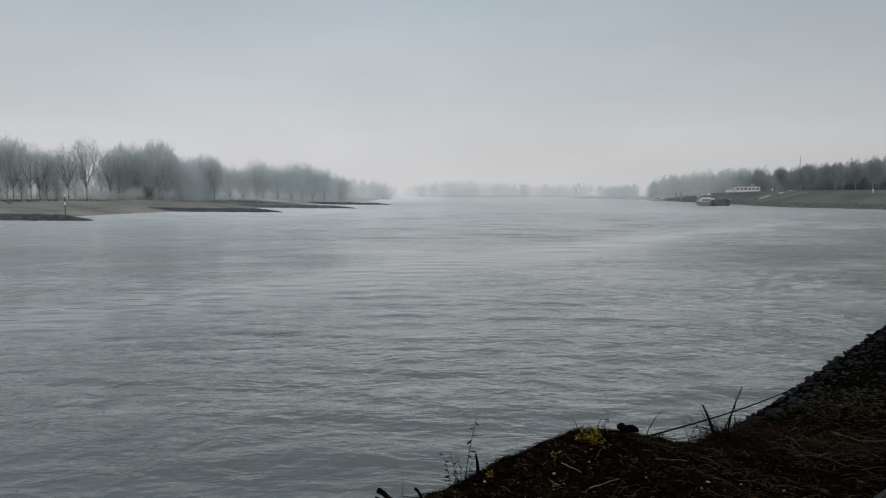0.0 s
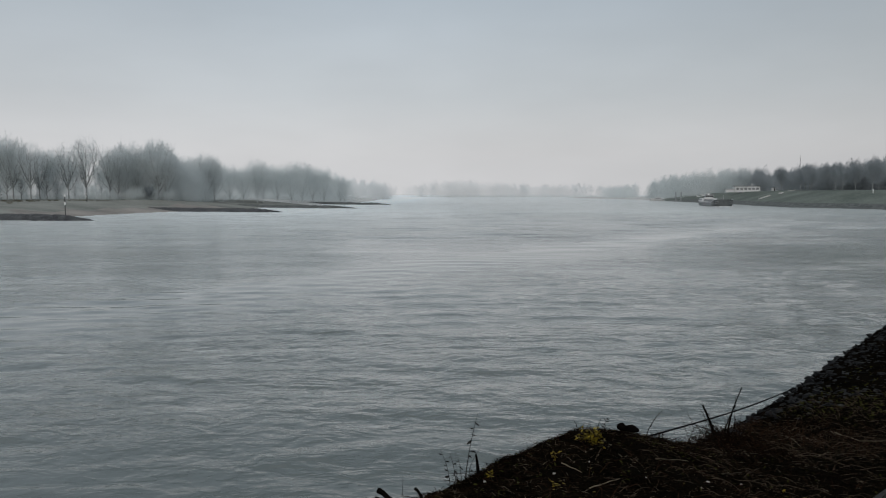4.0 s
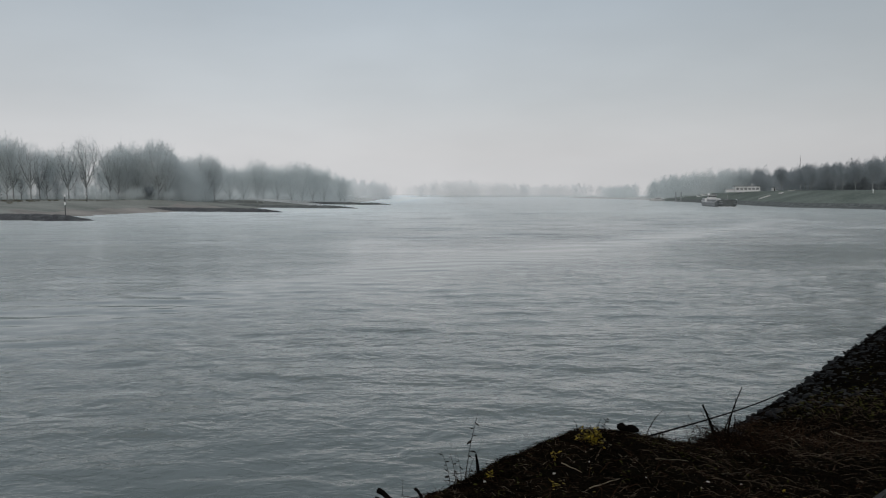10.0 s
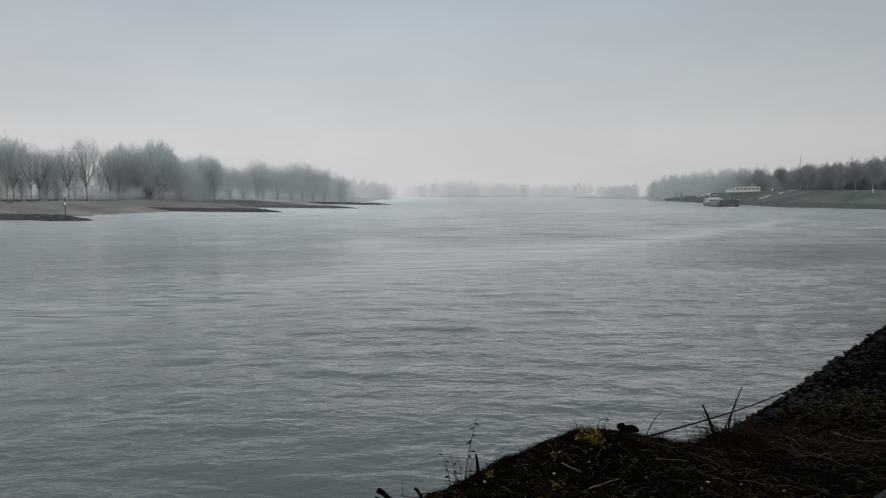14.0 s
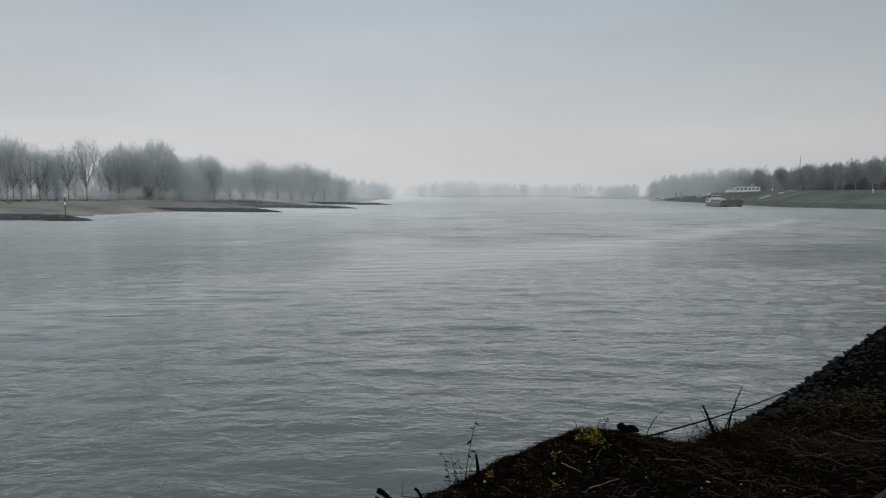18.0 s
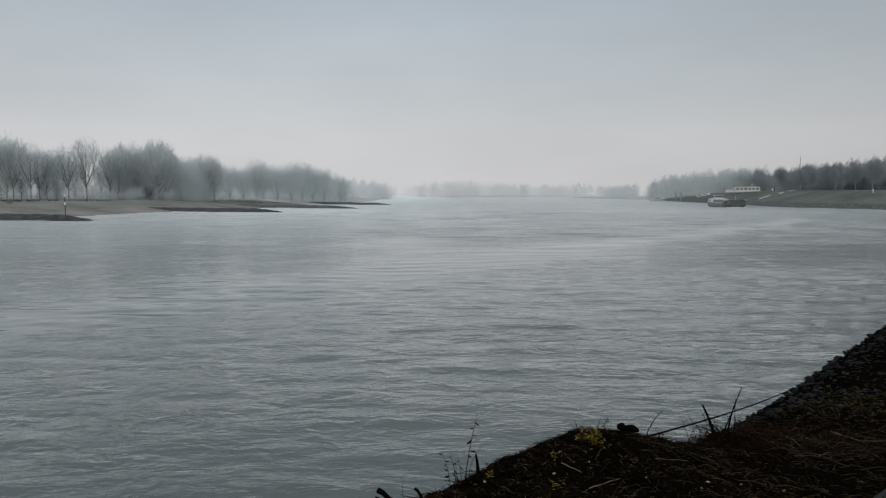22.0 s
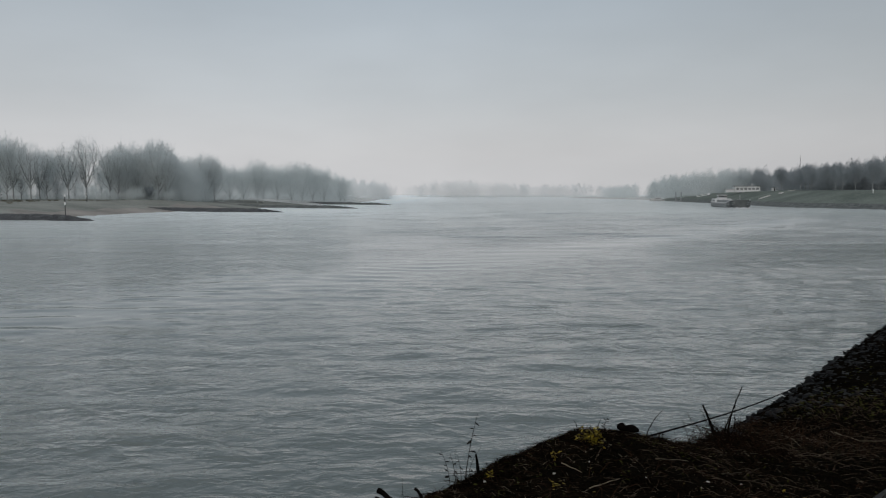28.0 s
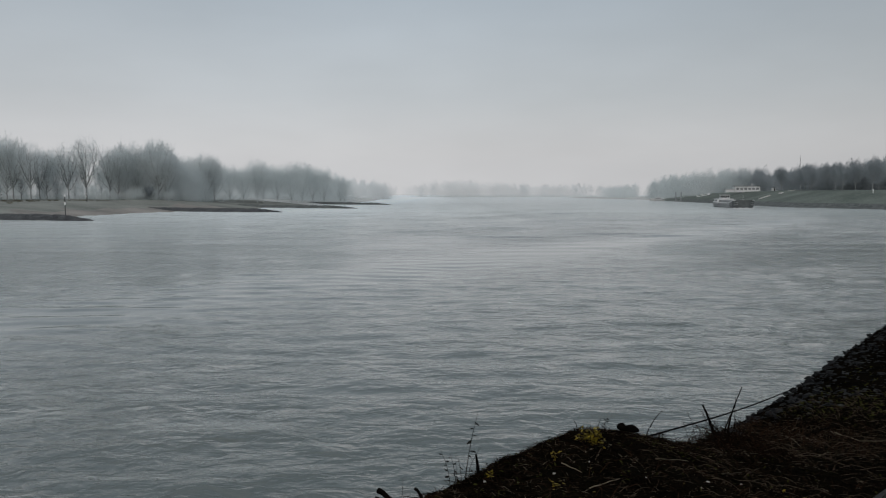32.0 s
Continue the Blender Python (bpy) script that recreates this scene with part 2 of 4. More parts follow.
def land_height(x, y):
    dl, dr = shore_left(y) - x, x - shore_right(y)
    left = np.interp(dl, [-30, 0, 12, 26, 42, 400], [-3, 0, 1.2, 2.8, 3.9, 4.2])
    lean = np.interp(y, [90, 130], [0, 1])
    bank = np.interp(dr, [-15, 0, 5, 12, 30, 60, 300], [-3, 0, 1.3, 3.6, 8.6, 9.3, 9.3])
    bank = bank * np.interp(y, [286, 480, 640, 800, 1000], [0.92, 1, 0.8, 0.35, 0.2])
    right = bank * lean - 3 * (1 - lean)
    far = np.interp(np.abs(y - 1636 - 0.153 * x), [30, 60], [0.04, -3]) * ((x > -160) & (x < 480)) - 3.0 * ((x <= -160) | (x >= 480))
    return np.maximum(np.maximum(left, right), np.maximum(far, -3.0))


def spread(*stretches):
    return np.concatenate([np.linspace(a, b, n, endpoint=False) for a, b, n in stretches])


gx = spread((-4600, -400, 14), (-400, -180, 22), (-180, -20, 54), (-20, 160, 24), (160, 280, 40), (280, 500, 20), (500, 4700, 14))
gy = spread((-600, 80, 14), (80, 480, 134), (480, 900, 70), (900, 1600, 36), (1600, 1820, 10), (1820, 4900, 10))
GX, GY = np.meshgrid(gx, gy)
GZ = land_height(GX, GY)
wobble = np.array([noise.noise((x * 0.03, y * 0.03, 0.3)) + 0.4 * noise.noise((x * 0.12, y * 0.12, 2.3)) for x, y in zip(GX.ravel(), GY.ravel())]).reshape(GX.shape)
GZ = GZ + wobble * np.clip((GZ + 0.5) * 0.25, 0, 0.45) * np.where(GX > 100, 0.4, 1.0)
verts = np.stack([GX, GY, GZ], -1).reshape(-1, 3)
faces = grid_faces(len(gy), len(gx))
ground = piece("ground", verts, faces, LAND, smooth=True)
for m in (SAND, DIKE, GROYNE, HAZELAND):
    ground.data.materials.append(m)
mid = verts[np.array(faces)].mean(1)
inland = shore_left(mid[:, 1]) - mid[:, 0]
sandy = (inland < 15 + 5 * np.sin(mid[:, 1] * 0.05) + 8 * np.sin(mid[:, 1] * 0.31 + mid[:, 0] * 0.2) * np.sin(mid[:, 0] * 0.11)) & (mid[:, 0] < 0) & (mid[:, 1] < 290)
beach = mid[:, 0] - shore_right(mid[:, 1])
# haze by colour: pale land past y 400 on the left, 700 right
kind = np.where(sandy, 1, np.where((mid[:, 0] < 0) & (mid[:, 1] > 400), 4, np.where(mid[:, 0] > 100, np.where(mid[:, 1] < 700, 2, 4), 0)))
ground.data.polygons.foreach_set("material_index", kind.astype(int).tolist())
tagged(ground, "flat misty floodplain with pale sandy river beach and green dike", "ground", kind="structure")

# ---- stone foot of the dike ----
vs = []
lines = np.linspace(100, 640, 360)
for y in lines:
    for d in (-5, -2.5, -0.8, 0.6, 2, 3.4, 4.8, 6.2, 7.2, 7.6):
        x = float(shore_right(y)) + d
        z = float(land_height(np.array(x), np.array(float(y)))) + (0.34 if d < 7.5 else -0.3)
        vs.append((x, y, z + 0.13 * noise.noise((x * 0.8, y * 0.8, 3)) + 0.08 * noise.noise((x * 2.1, y * 2.1, 5))))
revetment = piece("revetment", vs, grid_faces(len(lines), 10), REVET, smooth=True)
tagged(revetment, "dark basalt stone revetment along the foot of the dike", "revetment", kind="structure")

# ---- water: a rippled sheet that drifts with the current ----
FLOW = Vector((0.60, 0.07, 0))
WAVE = 0.0045
SWELL = 0.026
wx = spread((-4600, -300, 16), (-300, -60, 44), (-60, 45, 190), (45, 120, 44), (120, 300, 30), (300, 4700, 16))
wy = spread((-500, 6, 20), (6, 44, 140), (44, 110, 120), (110, 240, 80), (240, 520, 100), (520, 1700, 40), (1700, 4900, 8))
WX, WY = np.meshgrid(wx, wy)
WZ = np.zeros_like(WX)
rng = np.random.default_rng(7)
bend = 0.9 * np.sin(WX * 0.21 + 1.7 * np.sin(WY * 0.09)) + 0.8 * np.sin(WY * 0.27 + 1.1 * np.sin(WX * 0.13))
for c in range(44):
    length = 1.2 * 2.6 ** rng.random()
    turn = radians(rng.normal(97, 21))
    kx, ky = 2 * math.pi / length * math.cos(turn), 2 * math.pi / length * math.sin(turn)
    phase = kx * WX + ky * WY + rng.random() * 6.28 + bend * rng.uniform(0.5, 1.6)
    ripple = np.sin(phase) if c % 2 else 0.8 - 1.5 * np.abs(np.sin(phase / 2 + bend * 0.3))
    group = 0.5 + 0.5 * np.sin(WX * rng.uniform(0.1, 0.5) + rng.random() * 6 + np.sin(WY * 0.3)) * np.sin(WY * rng.uniform(0.15, 0.6) + rng.random() * 6)
    short = 1.0 if length > 1.3 else np.clip((75 - WY) / 25, 0, 1)
    WZ += WAVE * length ** 0.8 * ripple * group * short
fade = np.clip((78 - WY) / 30, 0, 1) * np.clip((WX + 72) / 14, 0, 1) * np.clip((40 - WX) / 14, 0, 1)
WZ *= fade
swell = np.zeros_like(WX)
for c in range(12):
    length = rng.uniform(4.5, 9.0)
    turn = radians(rng.normal(94, 11))
    kx, ky = 2 * math.pi / length * math.cos(turn), 2 * math.pi / length * math.sin(turn)
    swell += SWELL * length / 6.28 * np.sin(kx * WX + ky * WY + rng.random() * 6.28 + 0.6 * bend)
WZ += swell * np.clip((WY - 60) / 70, 0, 1) * np.clip((520 - WY) / 60, 0, 1)
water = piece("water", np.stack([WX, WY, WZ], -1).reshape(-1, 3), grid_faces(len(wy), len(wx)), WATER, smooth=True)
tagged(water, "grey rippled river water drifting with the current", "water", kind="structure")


# ---- groynes ----
def groyne(name, root, tip, width, height, label, stone=GROYNE):
    root, tip = Vector(root), Vector(tip)
    run = tip - root
    side = Vector((-run.y, run.x)).normalized()
    rows, cols = 60, 15
    vs = []
    for i in range(rows):
        s = i / (rows - 1)
        end = min(1.0, (1 - s) * 7) ** 0.6
        wide = width * (1 - 0.35 * s) * (0.25 + 0.75 * end)
        for j in range(cols):
            a = j / (cols - 1) * 2 - 1
            p = root + run * s + side * a * wide / 2
            z = height * (1 - 0.25 * s) * end * (1 - abs(a) ** 1.6) - 0.7 * abs(a) ** 3 - 0.25 * (1 - end)
            z += 0.22 * noise.noise((p.x * 0.9, p.y * 0.9, 0)) + 0.2 * noise.noise((p.x * 0.3, p.y * 0.3, 4))
            vs.append((p.x, p.y, z))
    ob = piece(name, vs, grid_faces(rows, cols), stone)
    return tagged(ob, label, "groyne", "groynes along the far bank")


groyne("groyne", (-150, 176), (-85.5, 164.8), 10, 1.9, "dark basalt stone groyne running into the river")
groyne("groyne", (-128, 262), (-56.5, 242), 10, 1.6, "dark basalt stone groyne tapering into the water")
# the far two take a paler stone, haze put into their colour
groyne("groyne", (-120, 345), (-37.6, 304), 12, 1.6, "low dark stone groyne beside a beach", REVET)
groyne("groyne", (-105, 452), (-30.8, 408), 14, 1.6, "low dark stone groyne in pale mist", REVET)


# ---- trees ----
def needle(verts, faces, a, b, w, rnd):
    """One thin flat twig from a to b."""
    d = b - a
    u = d.cross(Vector((rnd.uniform(-1, 1), rnd.uniform(-1, 1), rnd.uniform(-1, 1)))).normalized() * (w / 2)
    i = len(verts)
    verts.extend((a - u, a + u, b))
    faces.append((i, i + 1, i + 2))


def bare_tree(name, seed, height, spread_out, fork, limbs, twig, width, fill=0, label="", material=None, wood_of=None, slim=1.0, vase=0.0):
    """A leafless tree: a trunk, limbs that bow up to a rounded crown, side branches, and fine twigs."""
    rnd = random.Random(seed)
    tv, tf, lv, lf, nv, nf = [], [], [], [], [], []
    lean = Vector((rnd.uniform(-0.05, 0.05), rnd.uniform(-0.05, 0.05), 1))
    r0 = height * 0.0135 * slim
    top = lean * height * fork
    tube(tv, tf, [(0, 0, -0.6), (0, 0, 0.3), top * 0.5 + Vector((rnd.uniform(-.2, .2), rnd.uniform(-.2, .2), 0)), top], [r0 * 1.7, r0 * 1.25, r0, r0 * 0.85], 8, True)
    heart = lean * height * (0.30 + 0.32 * fork + 0.30)
    reach = Vector((height * spread_out * 0.5, height * spread_out * 0.5, height - heart.z))
    foot = (heart.z - height * fork * 0.75) / reach.z

    def rim(a, up):
        """A point of the crown's uneven rounded outline; up runs from -1 at its foot to 1 at its top."""
        lump = 1 + 0.42 * noise.noise((math.cos(a) * 1.9, math.sin(a) * 1.9, up * 2.2 + seed * 3.1)) + 0.16 * noise.noise((math.cos(a) * 4.5, math.sin(a) * 4.5, up * 5 + seed))
        side = max(0.0, 1 - up * up) ** 0.5 * (1 - 0.6 * vase + vase * up)
        return heart + Vector((math.cos(a) * side * reach.x, math.sin(a) * side * reach.y, up * reach.z * (1 if up > 0 else foot))) * lump

    def bow(a, b, rise, n):
        mid = a.lerp(b, 0.5) + Vector((0, 0, -rise)) + Vector((rnd.gauss(0, 1), rnd.gauss(0, 1), 0)) * (b - a).length * 0.05
        pts = [a * (1 - t) ** 2 + mid * 2 * t * (1 - t) + b * t * t for t in (i / n for i in range(n + 1))]
        return [pts[0]] + [p + Vector((rnd.gauss(0, 1), rnd.gauss(0, 1), rnd.gauss(0, 1))) * (b - a).length * 0.018 for p in pts[1:]]

    def spray(pts, length):
        n = len(pts) - 1
        for i in range(n):
            needle(nv, nf, pts[i], pts[i + 1], width * (1.5 - 0.25 * i), rnd)
            for _ in range(twig):
                side = Vector((rnd.gauss(0, 1), rnd.gauss(0, 1), rnd.gauss(0, 0.7))).normalized()
                dd = (pts[i + 1] - pts[i]).normalized() + side * 0.8 + Vector((0, 0, 0.2))
                needle(nv, nf, pts[i], pts[i] + dd * length * rnd.uniform(0.25, 0.6), width, rnd)

    def branch(pts, radius, level):
        n = len(pts) - 1
        tube(lv, lf, pts, [radius * (1 - 0.86 * i / n) for i in range(n + 1)], 5 if level == 1 else 3)
        whole = sum((pts[i + 1] - pts[i]).length for i in range(n))
        count = {1: 10, 2: 7}[level]
        for c in range(count):
            at = 0.25 + 0.75 * ((c + rnd.random()) / count) ** 0.8
            i = min(int(at * n), n - 1)
            q = pts[i].lerp(pts[i + 1], at * n - i)
            side = Vector((rnd.gauss(0, 1), rnd.gauss(0, 1), rnd.gauss(0, 0.5))).normalized()
            dd = ((pts[i + 1] - pts[i]).normalized() * 0.8 + side * 0.65 + Vector((0, 0, 0.15))).normalized()
            size = whole * (0.40 - 0.24 * at) * rnd.uniform(0.7, 1.2)
            new_pts = bow(q, q + dd * size, size * 0.06, 3)
            if level == 1:
                branch(new_pts, radius * 0.36, 2)
            else:
                spray(new_pts, size)

    for i in range(limbs):
        a = 2.4 * i + rnd.uniform(-0.4, 0.4)
        up = -0.2 + 1.1 * ((i + rnd.random()) / limbs) ** 0.8
        start = lean * height * (fork * 0.8 + max(0.0, 0.22 * (i / limbs) * rnd.uniform(0.4, 1.0)))
        end = rim(a, min(up, 0.95))
        end = start + (end - start) * 0.93
        branch(bow(start, end, (end - start).length * (0.16 if up < 0.5 else 0.05), 5), r0 * rnd.uniform(0.42, 0.62), 1)
    branch(bow(top, rim(rnd.uniform(0, 6.283), 0.90).lerp(top, 0.06), 0, 5), r0 * 0.75, 1)
    for _ in range(fill):
        a, up = rnd.uniform(0, 6.283), rnd.uniform(-1, 0.97)
        p = heart.lerp(rim(a, up), rnd.random() ** 0.42 * 0.97)
        p.z = max(p.z + rnd.gauss(0, 0.5), 0.2)
        way = (p - top * 0.8).normalized() + Vector((rnd.gauss(0, 0.28), rnd.gauss(0, 0.28), 0.35 + rnd.gauss(0, 0.2)))
        needle(nv, nf, p, p + way * rnd.uniform(0.5, 1.3), width, rnd)
    ob = empty(name, Matrix(), label, "tree")
    piece("trunk", tv, tf, wood_of or BARK, ob, smooth=True)
    piece("branching", lv, lf, wood_of or BARK, ob, smooth=True)
    piece("crown", nv, nf, material or TWIG, ob, "fine leafless twigs")
    return ob


def ground_z(x, y):
    return float(land_height(np.array(x, float), np.array(y, float)))


def plant(kinds, spots, group, seed):
    """Copies of the given trees on the spots (x, y, height factor); the first of each kind stands on one of them itself."""
    rnd = random.Random(seed)
    used = set()
    for x, y, s in spots:
        ob = rnd.choice(kinds)
        m = pose(x, y, ground_z(x, y) - 0.1, 0, 0, rnd.uniform(0, 360)) @ Matrix.Diagonal((s * rnd.uniform(0.9, 1.1), s * rnd.uniform(0.9, 1.1), s, 1))
        if ob.name in used:
            made = copy_thing(ob, m)
        else:
            ob.matrix_basis = m
            used.add(ob.name)
            made = ob
        tagged(made, group=group)


def wood(name, path, tall, count, width, length, deep, material, label, seed, low=0.0, flat=False):
    """A far wood as one body of countless twigs: overlapping rounded crowns along a path of (x, y); tall: its height along the path."""
    rnd = np.random.default_rng(seed)
    count, width = int(count * 0.95), width * 1.35
    path = np.array(path, float)
    run = np.concatenate([[0], np.cumsum(np.linalg.norm(np.diff(path, axis=0), axis=1))])
    crowns = max(8, int(run[-1] * deep / (np.mean(tall) ** 2 * 0.032 + 3)))
    cs = rnd.random(crowns) * run[-1]
    cx = np.interp(cs, run, path[:, 0]) + rnd.uniform(-deep, deep, crowns)
    cy = np.interp(cs, run, path[:, 1]) + rnd.uniform(-deep, deep, crowns)
    ctop = np.interp(cs / run[-1], np.linspace(0, 1, len(tall)), tall) * rnd.uniform(0.72, 1.06, crowns)
    cwide = ctop * rnd.uniform(0.26, 0.42, crowns) * (3 if flat else 1)
    share = ctop * cwide
    k = rnd.choice(crowns, count, p=share / share.sum())
    t = rnd.random(count)
    around, rr = rnd.uniform(0, 6.283, count), rnd.random(count) ** 0.45
    lumps = 1 + 0.18 * np.sin(around * 3 + k) + 0.12 * np.sin(around * 5 + t * 9 + k * 2)
    wide = cwide[k] * np.sin(np.pi * np.clip(0.30 + 0.69 * t, 0, 0.985)) ** 0.5 * rr * lumps
    x, y = cx[k] + np.cos(around) * wide, cy[k] + np.sin(around) * wide
    z = ctop[k] * (low + (1 - low) * t) * (1 - 0.22 * rr * rr) * (1 + 0.07 * np.sin(around * 4 + k))
    a = np.stack([x, y, land_height(x, y) + z - 0.5], -1)
    way = np.stack([np.cos(around) * 0.25 + rnd.normal(0, 0.22, count), np.sin(around) * 0.25 + rnd.normal(0, 0.22, count), 0.8 + rnd.normal(0, 0.2, count)], -1)
    b = a + way * length * rnd.uniform(0.3, 0.9, (count, 1))
    turn = rnd.normal(0, 0.6, count)
    u = np.stack([np.cos(turn), np.sin(turn), rnd.normal(0, 0.12, count)], -1) * width / 2
    vs = np.stack([a - u, a + u, b], 1).reshape(-1, 3)
    ob = piece(name, vs, (np.arange(count)[:, None] * 3 + np.arange(3)).tolist(), material)
    return tagged(ob, label, "trees", kind="stuff")


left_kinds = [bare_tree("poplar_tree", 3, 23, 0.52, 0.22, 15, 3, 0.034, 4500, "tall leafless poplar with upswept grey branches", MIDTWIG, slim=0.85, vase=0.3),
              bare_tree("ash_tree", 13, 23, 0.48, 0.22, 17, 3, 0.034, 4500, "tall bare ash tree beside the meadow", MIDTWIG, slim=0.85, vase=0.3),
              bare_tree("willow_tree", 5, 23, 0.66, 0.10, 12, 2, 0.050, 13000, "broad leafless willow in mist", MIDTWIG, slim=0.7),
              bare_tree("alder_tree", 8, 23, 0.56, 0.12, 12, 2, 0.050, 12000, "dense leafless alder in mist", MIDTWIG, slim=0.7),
              bare_tree("silver_willow", 19, 23, 0.66, 0.10, 9, 2, 0.050, 12000, "leafless willow paled by haze in its colour", HAZETWIG, PALEBARK, 0.5)]


def stand(ob, across, y, height, first):
    """A tree at the given bearing (x over y) and distance."""
    x = across * y
    m = pose(x, y, ground_z(x, y) - 0.1, 0, 0, 47 * (across * 100 % 7)) @ Matrix.Scale(height / 23, 4)
    if first:
        ob.matrix_basis = m
    else:
        ob = copy_thing(ob, m)
    tagged(ob, group="bare trees on the far floodplain")


# kind, bearing, distance, height
front = ((2, -0.667, 284, 25), (3, -0.650, 278, 26), (0, -0.640, 276, 24.5), (0, -0.613, 272, 22), (1, -0.6, 305, 22), (3, -0.590, 312, 20.5), (3, -0.576, 318, 19), (0, -0.557, 285, 22),
         (1, -0.530, 282, 27), (3, -0.547, 330, 17), (3, -0.509, 330, 15), (0, -0.496, 288, 21), (2, -0.483, 290, 20), (3, -0.466, 298, 22), (0, -0.455, 300, 20), (1, -0.426, 312, 29),
         (2, -0.424, 296, 23.5), (0, -0.412, 300, 22), (3, -0.405, 310, 19), (4, -0.379, 350, 22), (2, -0.354, 332, 21), (3, -0.340, 338, 19), (4, -0.317, 355, 19.5), (4, -0.297, 365, 19), (4, -0.277, 372, 24),
         (4, -0.268, 380, 22), (4, -0.246, 395, 22.5), (4, -0.226, 402, 24), (4, -0.210, 420, 26), (4, -0.194, 430, 24), (4, -0.177, 450, 24), (4, -0.153, 470, 20),
         (2, -0.660, 298, 22), (3, -0.628, 300, 19), (2, -0.474, 304, 21), (3, -0.440, 306, 21))
seen = set()
for kind_of, across, y, height in front:
    stand(left_kinds[kind_of], across, y, height, kind_of not in seen)
    seen.add(kind_of)
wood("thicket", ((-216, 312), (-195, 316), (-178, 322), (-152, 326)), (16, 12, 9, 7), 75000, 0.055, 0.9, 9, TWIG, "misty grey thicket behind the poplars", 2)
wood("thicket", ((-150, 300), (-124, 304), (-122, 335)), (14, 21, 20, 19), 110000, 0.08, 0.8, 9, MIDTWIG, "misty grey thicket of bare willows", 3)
wood("thicket", ((-128, 340), (-124, 400), (-104, 450)), (18, 20, 22), 95000, 0.09, 0.8, 11, HAZETWIG, "pale misty thicket of bare willows", 23)
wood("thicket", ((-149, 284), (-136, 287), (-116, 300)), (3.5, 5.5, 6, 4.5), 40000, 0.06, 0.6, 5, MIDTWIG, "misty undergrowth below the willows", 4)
wood("far_wood", ((-106, 440), (-90, 480), (-77, 525)), (24, 24, 19), 75000, 0.14, 0.9, 12, HAZETWIG, "pale misty wood of bare trees", 5)
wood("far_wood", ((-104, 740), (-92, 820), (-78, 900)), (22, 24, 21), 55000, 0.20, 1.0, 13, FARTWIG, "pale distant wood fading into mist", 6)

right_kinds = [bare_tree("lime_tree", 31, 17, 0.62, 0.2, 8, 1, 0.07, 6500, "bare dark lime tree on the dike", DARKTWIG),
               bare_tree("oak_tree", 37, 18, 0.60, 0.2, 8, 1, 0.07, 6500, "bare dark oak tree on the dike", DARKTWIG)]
spots = []
rnd = random.Random(21)
for i in range(22):
    y = 345 + 250 * (i + rnd.random()) / 22
    x = float(shore_right(y)) + rnd.uniform(48, 84)
    spots.append((x, y, rnd.uniform(0.66, 1.06)))
spots.append((262, 392, 1.25))
plant(right_kinds, spots, "dark trees along the dike", 9)
wood("dike_wood", ((300, 385), (272, 425), (268, 455)), (24, 22.5, 18.5), 90000, 0.16, 0.7, 9, NEARTWIG, "dark bare trees at the top of the dike", 13, 0.03)
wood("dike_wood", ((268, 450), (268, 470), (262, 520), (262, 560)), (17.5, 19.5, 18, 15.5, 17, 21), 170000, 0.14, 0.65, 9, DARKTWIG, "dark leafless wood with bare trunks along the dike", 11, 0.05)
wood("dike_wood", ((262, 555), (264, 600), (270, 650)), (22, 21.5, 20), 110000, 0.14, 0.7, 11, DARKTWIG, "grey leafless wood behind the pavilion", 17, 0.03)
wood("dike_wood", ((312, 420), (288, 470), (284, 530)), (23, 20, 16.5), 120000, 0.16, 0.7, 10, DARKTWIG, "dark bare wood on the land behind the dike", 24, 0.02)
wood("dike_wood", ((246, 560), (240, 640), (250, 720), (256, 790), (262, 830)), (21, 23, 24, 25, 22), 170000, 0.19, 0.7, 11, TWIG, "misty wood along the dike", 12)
wood("far_wood", ((262, 920), (262, 1060)), (20, 18), 45000, 0.14, 1.0, 12, HAZETWIG, "pale distant clump of trees", 14)
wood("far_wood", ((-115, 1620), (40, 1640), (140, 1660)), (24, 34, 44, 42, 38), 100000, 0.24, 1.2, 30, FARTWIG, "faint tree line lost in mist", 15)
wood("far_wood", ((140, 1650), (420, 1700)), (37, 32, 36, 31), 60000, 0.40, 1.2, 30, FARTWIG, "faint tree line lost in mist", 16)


# ---- near bank ----
CREST = [(-6.0, -1.5, 4.55), (-0.9, 3.4, 4.40), (-0.2, 5.2, 4.05), (0.33, 5.8, 4.03), (0.8, 6.3, 4.05), (1.55, 7.0, 3.99), (2.13, 7.3, 3.84), (2.75, 7.8, 3.53),
         (3.6, 9.0, 3.07), (4.82, 11.0, 2.46), (6.37, 13.5, 1.76), (8.49, 16.0, 1.24), (11.49, 19.5, 0.78), (17.43, 26.0, 0.66), (28, 36, 1.7),
         (48, 52, 2.5), (90, 100, 3.0), (140, 170, 3.0)]
BACK = [(-14, -8, 4.8), (-3, -4, 4.85), (-1.5, -4, 4.9), (-0.5, -4, 4.9), (0.5, -4, 4.9), (1.5, -4, 4.9), (2.5, -4, 4.95), (3.5, -4, 5.0),
        (5, -4, 5.0), (7, -4, 5.1), (10, -4, 5.2), (14, -3, 5.2), (20, 0, 5.3), (30, 8, 5.4), (44, 18, 5.5), (64, 36, 5.6), (110, 80, 5.6), (165, 150, 5.6)]


